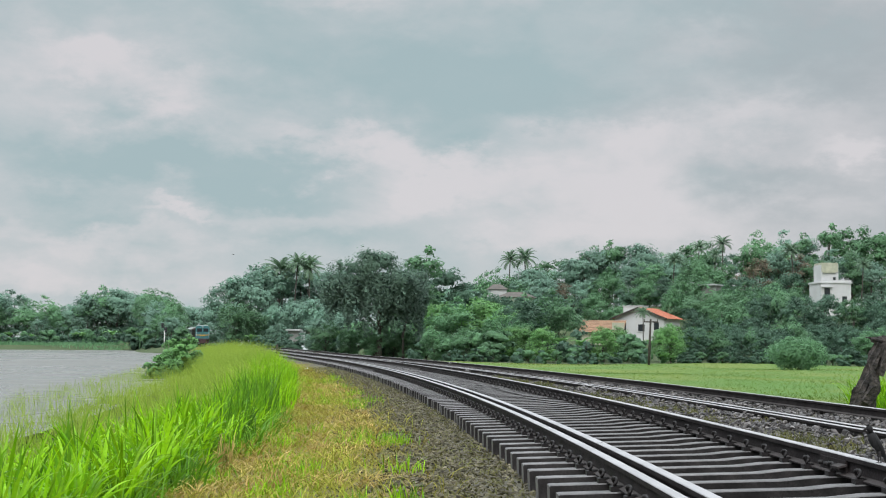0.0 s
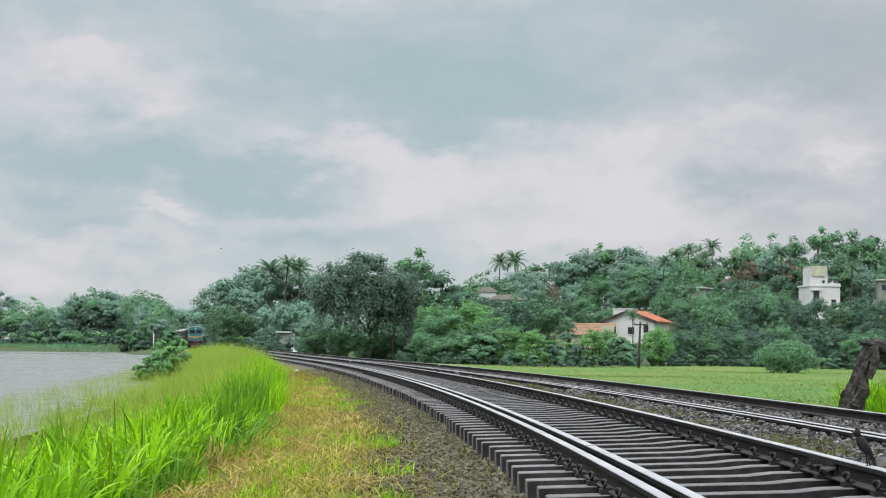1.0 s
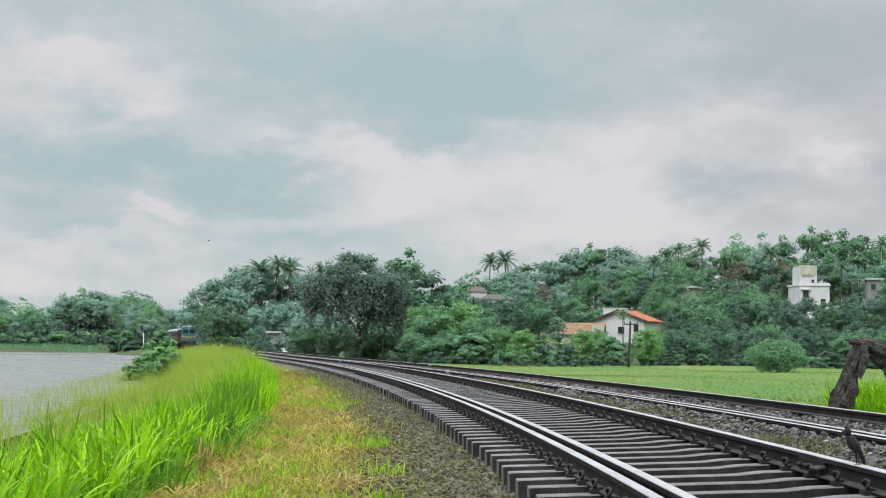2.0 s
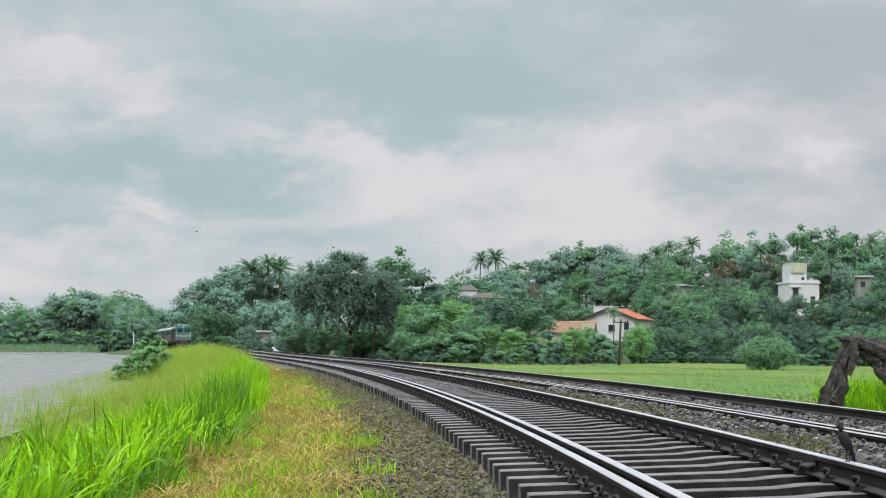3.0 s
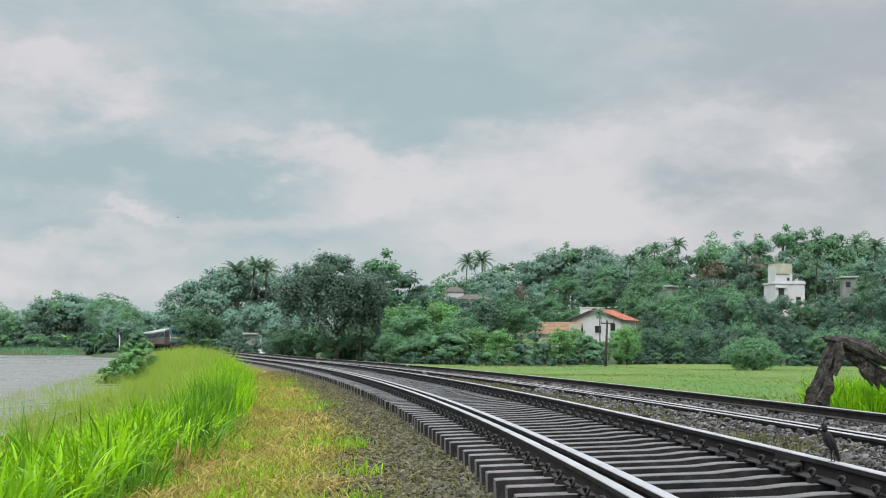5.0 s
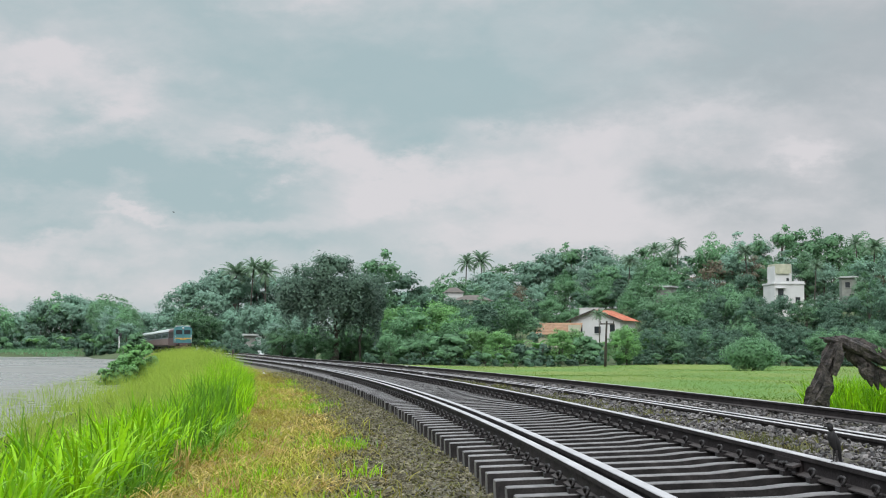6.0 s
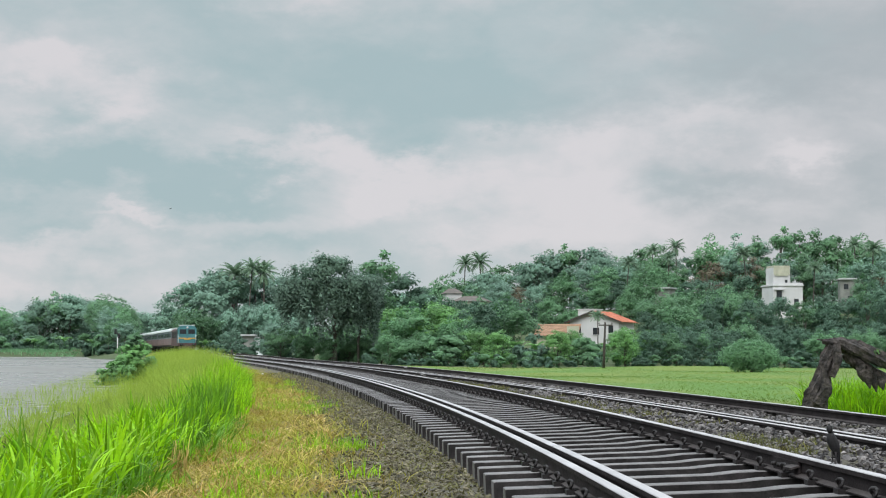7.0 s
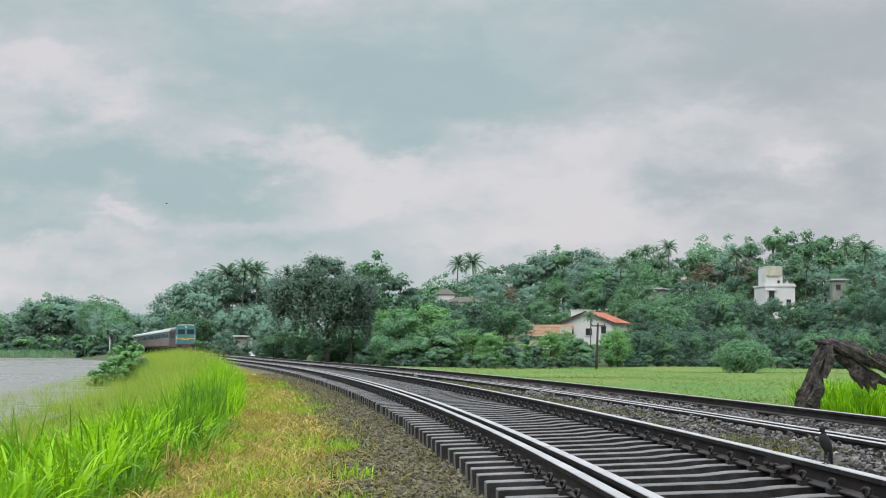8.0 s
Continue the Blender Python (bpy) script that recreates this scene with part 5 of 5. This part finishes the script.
def scatter(n, s0, s1, u0, u1, rng, power=1.0):
    s = s0 + (s1 - s0) * rng.uniform(size=n) ** power
    u = rng.uniform(u0, u1, n)
    x, y = along(s, u)
    z, _ = land(x, y)
    return np.stack([x, y, z], 1), s, u


def clump(p, k=1.0):
    """Slow variation of height over the ground, 0 to 1."""
    return 0.5 + 0.25 * (np.sin(p[:, 0] * 2.1 * k + 1.3 * np.sin(p[:, 1] * 1.7 * k)) + np.sin(p[:, 1] * 2.6 * k + 2.0 * np.sin(p[:, 0] * 1.1 * k)))


def stuff(name, me, label, category):
    return tagged(new(name, me), label, category, kind="stuff")


def tufts(n, per, s0, s1, u0, u1, rng, spread, power=1.0):
    """Grass grows in tufts: roots round a middle, blades leaning out of it, one height to a tuft."""
    c, s, u = scatter(n, s0, s1, u0, u1, rng, power)
    off = rng.normal(size=(n, per, 2)) * spread
    p = np.repeat(c[:, None], per, 1)
    p[..., :2] += off
    az = np.arctan2(off[..., 1], off[..., 0]) + rng.normal(size=(n, per)) * 0.5
    tall = np.repeat(rng.uniform(0.5, 1.25, n)[:, None], per, 1)
    flat2 = lambda a: np.repeat(a[:, None], per, 1).ravel()
    return p.reshape(-1, 3), flat2(s), flat2(u), az.ravel(), tall.ravel()


rg = np.random.default_rng(77)
# tall fresh grass on the bank, near
p, s, u, az, tall = tufts(400, 15, -5.5, 12, -6.6, -4.2, rg, 0.07)
u = u - 0.3 * (1 - ease(s, 2, 7))
p[:, 0] -= 0.3 * (1 - ease(s, 2, 7))
ed = ease(-u, 4.0, 4.8)
low = 1 - 0.9 * ease(-u - 0.075 * np.maximum(s, 0), 4.6, 5.7)
high = (0.50 + 0.24 * clump(p) + 0.010 * np.maximum(s, 0)) * (0.4 + 0.6 * ed) * low * tall * rg.uniform(0.55, 1.12, len(p))
stuff("tall_grass", blades("tall_grass", p, high, rg.uniform(0.016, 0.048, len(p)) * (0.4 + 0.6 * low), rg.uniform(0.1, 0.85, len(p)) ** 1.3, M["blade"], 7, 1, 0.7, az=az), "tall fresh bright green grass with broad blades on the bank", "grass")
p, s, u = scatter(16, -4.5, 3, -5.4, -4.5, rg)
stuff("tall_stalks", blades("tall_stalks", p, rg.uniform(0.75, 1.08, len(p)), rg.uniform(0.016, 0.03, len(p)), rg.uniform(0.03, 0.3, len(p)), M["blade_deep"], 6, 31), "single tall green stalks above the grass", "grass")
p, s, u, az, tall = tufts(150, 11, -5.0, 7, -5.7, -4.25, rg, 0.06)
p[:, 0] -= 0.3 * (1 - ease(s, 2, 7))
stuff("broad_grass", blades("broad_grass", p, rg.uniform(0.5, 0.9, len(p)) * (0.45 + 0.55 * tall), rg.uniform(0.03, 0.06, len(p)), rg.uniform(0.12, 0.85, len(p)), M["blade"], 9, 41, 1.0, az=az), "broad arching bright green grass leaves", "grass")
p, s, u, az, tall = tufts(430, 12, -5.5, 12, -5.8, -4.0, rg, 0.10)
p[:, 0] -= 0.35 * (1 - ease(s, 2, 7))
stuff("under_grass", blades("under_grass", p, rg.uniform(0.2, 0.5, len(p)) * tall, rg.uniform(0.012, 0.03, len(p)), rg.uniform(0.2, 1.0, len(p)), M["blade_deep"], 5, 42, 0.8, az=az), "deep green leaves under the tall grass", "grass")
# the upright dark clump at the edge of the path
p, s, u, az, tall = tufts(42, 18, 5, 13, -4.8, -4.3, rg, 0.09)
stuff("upright_grass", blades("upright_grass", p, (0.72 + 0.028 * s) * rg.uniform(0.35, 1.05, len(p)) * (0.6 + 0.35 * tall), rg.uniform(0.014, 0.036, len(p)), rg.uniform(0.04, 0.5, len(p)) ** 1.3, M["blade_deep"], 6, 43, az=az), "dense upright deep green grass beside the cut path", "grass")
# further along
p, s, u, az, tall = tufts(300, 20, 13, 40, -5.2, -4.15, rg, 0.10)
ed = ease(-u, 3.9, 4.8)
high = (0.72 + 0.2 * clump(p, 0.7) + 0.008 * s) * (0.5 + 0.5 * ed) * tall * rg.uniform(0.5, 1.05, len(p))
stuff("tall_grass", blades("tall_grass", p, high, rg.uniform(0.010, 0.026, len(p)), rg.uniform(0.08, 0.8, len(p)) ** 1.3, M["blade"], 4, 2, az=az), "tall fresh green grass along the bank", "grass")
p, s, u = scatter(72000, 7, 125, -10.5, -4.2, rg, 1.15)
ok = -u > 4.2 + 0.7 * (1 - ease(s, 22, 40))
p, s, u = p[ok], s[ok], u[ok]
low = 1 - 0.93 * ease(-u - 0.066 * np.minimum(s, 58), 4.2, 5.4)
ok = low > 0.12
p, s, u, low = p[ok], s[ok], u[ok], low[ok]
high = (0.74 + 0.16 * clump(p, 0.4) + 0.38 * ease(s, 9, 45) + 0.25 * ease(s, 30, 55) + 0.003 * s) * (0.5 + 0.5 * ease(-u, 4.2, 5.0)) * low * rg.uniform(0.55, 1.1, len(p))
stuff("feathery_grass", blades("feathery_grass", p, high, rg.uniform(0.004, 0.013, len(p)), rg.uniform(0.1, 1.0, len(p)), M["feather"], 3, 3), "soft feathery yellow-green seeding grass", "grass")
# fine seed stalks standing over the grass and the water's margin
p, s, u = scatter(5500, -3, 75, -12.0, -5.4, rg)
p[:, 2] = np.maximum(p[:, 2], WATER_Z - 0.05)
high = rg.uniform(0.35, 1.05, len(p)) * (1 - 0.45 * ease(-u, 8.5, 12))
stuff("seed_stalks", blades("seed_stalks", p, high, rg.uniform(0.004, 0.011, len(p)), rg.uniform(0.05, 0.6, len(p)), M["feather"], 3, 4), "thin pale seed stalks standing out of the water", "grass")
p, s, u, az, tall = tufts(1000, 14, -5, 70, -9.2, -5.3, rg, 0.14)
p[:, 2] = np.maximum(p[:, 2], WATER_Z - 0.05)
stuff("water_grass", blades("water_grass", p, rg.uniform(0.15, 0.55, len(p)) * tall, rg.uniform(0.008, 0.02, len(p)), rg.uniform(0.1, 0.9, len(p)), M["feather"], 3, 32, az=az), "short green grass at the water's edge", "grass")
# reeds on the far shore
n = 3600
d = rg.uniform(284, 300, n)
x = rg.uniform(-0.40, -0.205, n) * d
p = np.stack([x, d, np.maximum(land(x, d)[0], WATER_Z - 0.05)], 1)
stuff("shore_grass", blades("shore_grass", p, rg.uniform(0.4, 1.1, n), rg.uniform(0.10, 0.22, n), rg.uniform(0.1, 0.9, n), M["leaf_mid"], 2, 51), "rough green grass along the far shore", "grass")
# cut and dry grass on the path
p, s, u = scatter(34000, -5.5, 100, -4.7, -1.9, rg, 1.8)
thin = rg.uniform(size=len(u)) < 0.06 + 0.94 * ease(-u + 0.9 * (clump(p, 1.3) - 0.4), 2.4, 3.5)
p = p[thin]
high = rg.uniform(0.08, 0.34, len(p)) * (0.4 + 0.8 * clump(p, 1.6))
stuff("cut_grass", blades("cut_grass", p, high, rg.uniform(0.005, 0.014, len(p)), rg.uniform(0.6, 2.2, len(p)), M["dry"], 4, 5, 0.62), "short yellow cut grass and dry litter on the path", "grass")
p, s, u = scatter(9000, -5.5, 30, -4.9, -2.6, rg, 1.4)
p = p[clump(p, 1.1) > 0.5]
stuff("dry_litter", blades("dry_litter", p, rg.uniform(0.10, 0.34, len(p)), rg.uniform(0.006, 0.016, len(p)), rg.uniform(0.8, 2.2, len(p)), M["straw"], 4, 6, 0.55, 0.35), "pale dry cut grass lying on the path", "grass")
p, s, u = scatter(15000, -5.5, 60, -3.2, -1.35, rg, 1.6)
stuff("leaf_litter", blades("leaf_litter", p, rg.uniform(0.03, 0.10, len(p)), rg.uniform(0.008, 0.022, len(p)), rg.uniform(0.5, 2.4, len(p)), M["litter"], 2, 33, 0.3, 0.3), "olive weeds and litter over the gravel beside the sleepers", "weeds")
cen, _, _ = scatter(70, -5, 40, -4.4, -2.3, rg, 1.3)
cen[0] = (-1.62, 16.8, 0)
p = np.repeat(cen, 34, 0) + rg.normal(size=(70 * 34, 3)) * np.array([0.12, 0.16, 0])
stuff("green_tufts", blades("green_tufts", p, rg.uniform(0.08, 0.24, len(p)), rg.uniform(0.007, 0.014, len(p)), rg.uniform(0.1, 0.9, len(p)), M["blade"], 4, 7), "fresh green tufts growing on the path", "grass")


def cut_stool(px, py, seed, high):
    """A stool of cut, straw-coloured stalks."""
    d = EYE_Z / (py - 619.5) * F
    x, y = spot(px, d)
    r = random.Random(seed)
    t = thing("cut_grass_stool", "stool of cut straw-coloured grass stalks", "grass stool", "cut stools on the path", at=Matrix.Translation((x, y, float(land(x, y)[0][0]))))
    for k in range(26):
        a, b = r.uniform(-0.06, 0.06), r.uniform(-0.06, 0.06)
        part("stalk", tube([(a, b, -0.02), (a * 1.3 + r.uniform(-.03, .03), b, high * 0.5), (a * 1.6 + r.uniform(-.05, .05), b, high * r.uniform(0.35, 1.1))], [0.007, 0.006, 0.003], 5), M["straw"], t)


for k, (px, py, h) in enumerate(((308, 842, 0.36), (470, 815, 0.16), (392, 884, 0.22))):
    cut_stool(px, py, k, h)


def white_scrap():
    """A crumpled scrap of white sheeting."""
    x, y = spot(452, 66)
    r = random.Random(8)
    t = thing("plastic_scrap", "crumpled white plastic scrap lying on the path", "litter", at=Matrix.Translation((x, y, float(land(x, y)[0][0]))))
    v, n = [], 7
    for i in range(n):
        for j in range(n):
            v.append((0.30 * (i / 6 - 0.5) + r.uniform(-.02, .02), 0.24 * (j / 6 - 0.5) + r.uniform(-.02, .02), 0.02 + r.uniform(0, 0.11) * (1 - abs(i - 3) / 4)))
    part("sheet", mesh_of("sheet", v, [(i * n + j, i * n + j + 1, (i + 1) * n + j + 1, (i + 1) * n + j) for i in range(n - 1) for j in range(n - 1)], M["white"]), None, t)


white_scrap()
# meadow
x = rg.uniform(-0.05, 0.42, 36000)
d = 26 + 104 * rg.uniform(size=36000) ** 1.2
x = x * d
s, u = beside(x, d)
ok = u > 7.6
p = np.stack([x, d, land(x, d)[0]], 1)[ok]
stuff("meadow_grass", blades("meadow_grass", p, rg.uniform(0.04, 0.18, len(p)), rg.uniform(0.008, 0.022, len(p)), rg.uniform(0.8, 2.4, len(p)), M["meadow"], 3, 8, 0.6), "green meadow grass beyond the tracks", "grass")
n = 2600
x, y = rg.uniform(9.45, 13.2, n), rg.uniform(33.2, 37, n)
p = np.stack([x, y, land(x, y)[0]], 1)
stuff("tall_grass", blades("tall_grass", p, rg.uniform(0.4, 1.15, n), rg.uniform(0.02, 0.04, n), rg.uniform(0.1, 0.9, n), M["blade"], 5, 9), "fresh green grass growing round the dead tree", "grass")
# weeds between the tracks
cen, _, _ = scatter(110, 2, 34, 1.75, 2.9, rg)
p = np.repeat(cen, 34, 0) + rg.normal(size=(110 * 34, 3)) * np.array([0.14, 0.2, 0])
stuff("weeds", blades("weeds", p + np.array([0, 0, 0.06]), rg.uniform(0.05, 0.13, len(p)), rg.uniform(0.008, 0.016, len(p)), rg.uniform(0.3, 1.4, len(p)), M["weed"], 2, 10), "low weeds and moss between the stones", "weeds")
# leafy shrubs on the bank
for px, d, top, k in ((228, 68, 611, "bank_shrub"), (218, 72, 619, "bank_shrub"), (204, 66, 632, "bank_shrub"), (190, 64, 640, "bank_shrub"), (180, 62, 655, "bank_shrub")):
    x, y = spot(px, d)
    plant(k, KINDS[k][0], 3, px, d, top, group="shrubs on the bank")


# ---------- ballast ----------
def stone_shapes(k, seed):
    out = []
    for i in range(k):
        r = random.Random(seed + i)
        bm = bmesh.new()
        for _ in range(11):
            a = Vector((r.gauss(0, 1), r.gauss(0, 1), r.gauss(0, 1))).normalized() * r.uniform(0.42, 0.6)
            bm.verts.new((a.x * 1.25, a.y, a.z * 0.8))
        got = bmesh.ops.convex_hull(bm, input=bm.verts)
        bmesh.ops.delete(bm, geom=[g for g in got["geom_interior"] if isinstance(g, bmesh.types.BMVert)], context="VERTS")
        bmesh.ops.recalc_face_normals(bm, faces=bm.faces)
        bm.verts.index_update()
        bm.verts.ensure_lookup_table()
        v = np.array([tuple(q.co) for q in bm.verts])
        f = np.array([[q.index for q in t.verts] for t in bm.faces])
        bm.free()
        out.append((v, f))
    return out


SHAPES = stone_shapes(10, 300)


def stones(name, p, size, mat, seed):
    """Broken stones, joined."""
    rng = np.random.default_rng(seed)
    kind = rng.integers(0, len(SHAPES), len(p))
    V, Fc, off = [], [], 0
    for k, (v, f) in enumerate(SHAPES):
        q = np.where(kind == k)[0]
        a, b = rng.uniform(0, 6.283, len(q)), rng.uniform(-0.6, 0.6, len(q))
        ca, sa, cb, sb = np.cos(a)[:, None], np.sin(a)[:, None], np.cos(b)[:, None], np.sin(b)[:, None]
        x, y, z = v[:, 0][None], v[:, 1][None], v[:, 2][None]
        x, z = x * cb + z * sb, -x * sb + z * cb
        x, y = x * ca - y * sa, x * sa + y * ca
        w = np.stack([x, y, z], -1) * size[q][:, None, None] + p[q][:, None, :]
        V.append(w.reshape(-1, 3))
        Fc.append((f[None] + (np.arange(len(q)) * len(v))[:, None, None]).reshape(-1, 3) + off)
        off += len(q) * len(v)
    return mesh_of(name, np.concatenate(V), np.concatenate(Fc), mat)


def between(n, s0, s1, u0, u1, rng, power=1.0):
    p, s, u = scatter(n, s0, s1, u0, u1, rng, power)
    return p, s, u


ballast = thing("ballast", "grey broken stone ballast round the tracks", "ballast", kind="structure")
p, s, u = between(17500, -5, 22, 1.35, 7.6, rg, 1.15)
size = rg.uniform(0.035, 0.095, len(p)) * (0.75 + 0.5 * rg.uniform(size=len(p)) ** 2)
p[:, 2] += rg.uniform(-0.01, 0.05, len(p)) + 0.02 * np.sin(p[:, 0] * 3) * np.sin(p[:, 1] * 2) + 0.06 * ease(u, 2.0, 2.8) * (u < 3.22)
near = np.argsort(s + 0.0 * u)[:300]
far_ = np.setdiff1d(np.arange(len(p)), near)
tagged(part("stones", stones("stones", p[far_], size[far_], M["stone"], 1), None, ballast), kind="stuff")
p2, s2, u2 = between(8500, 22, 130, 1.35, 7.6, rg, 1.5)
p2[:, 2] += rg.uniform(0.0, 0.05, len(p2))
tagged(part("stones", stones("stones", p2, rg.uniform(0.06, 0.14, len(p2)), M["stone"], 2), None, ballast), kind="stuff")
p3, s3, u3 = between(4500, -5, 40, -1.3, 1.4, rg, 1.3)
p3[:, 2] += rg.uniform(-0.02, 0.03, len(p3))
tagged(part("stones", stones("stones", p3, rg.uniform(0.035, 0.075, len(p3)), M["gravel"], 3), None, ballast), kind="stuff")
p4, s4, u4 = between(19000, -5, 50, -3.3, -1.25, rg, 1.4)
k4 = rg.uniform(size=len(p4)) < 0.1 + 0.9 * ease(u4 + 0.6 * (clump(p4, 1.1) - 0.5), -2.9, -1.9)
p4 = p4[k4] + np.array([0, 0, 0.005])
tagged(part("gravel", stones("gravel", p4, rg.uniform(0.022, 0.062, len(p4)), M["gravel"], 4), None, ballast), kind="stuff")
singles = [mesh_of("stone", v, f.tolist(), M["stone_one"]) for v, f in SHAPES]
for i, k in enumerate(near):
    o = part("stone", singles[i % 10], None, ballast)
    o.matrix_basis = Matrix.Translation(p[k].tolist()) @ pose(0, 0, 0, rs.uniform(-35, 35), rs.uniform(-35, 35), rs.uniform(0, 360)) @ Matrix.Scale(float(size[k]), 4)


# ---------- what moves ----------
def nose(t):
    return 276.0 - 10.2 * t - 0.07 * t * t


def on_rails(s, length):
    """Pose of a vehicle whose front stands at s, by its two ends."""
    x0, y0 = along(s, 0.0)
    x1, y1 = along(s + length, 0.0)
    return Matrix.Translation((float(x0), float(y0), TOP1 + 0.02 + float(grade(s + length / 2)))) @ pose(0, 0, 0, 0, 0, -math.degrees(math.atan2(float(x1 - x0), float(y1 - y0))))


def motions():
    for vehicle, behind, length in train:
        walk(vehicle, [(t, on_rails(nose(t) + behind, length)) for t in np.arange(0, 8.01, 0.5).tolist()])
    base = Matrix.Translation(BIRD_AT)
    walk(bird, [(t, base @ pose(dx_, 0, 0, tip, 0, a)) for t, dx_, tip, a in ((0.0, 0.0, 14, -78), (1.5, 0.0, 16, -76), (3.0, 0.0, 10, -72), (3.5, 0, 10, -70), (4.5, -0.01, 14, -72), (6.0, 0.01, 6, -62), (6.5, 0.015, 5, -60), (7.0, 0.015, 6, -58), (8.0, 0.015, 5, -60))])
    walk(bird_head, [(t, pose(0, -0.022, 0.205, 0, 0, a)) for t, a in ((0.0, 0), (1.5, 10), (3.0, -10), (4.5, 12), (6.0, -70), (7.0, -130), (7.5, -165), (8.0, -190))])
    rows = []
    for t, px, py in ((0.0, 317, 462), (1.5, 311, 441), (3.5, 303, 411), (4.5, 299, 396), (6.5, 287, 374), (7.0, 286, 371), (8.0, 292, 360)):
        x, y = spot(px, 190)
        rows.append((t, Matrix.Translation((x, y, rise(py, 190))) @ pose(0, 0, 0, 0, 0, 60)))
    walk(flyer, rows)


motions()
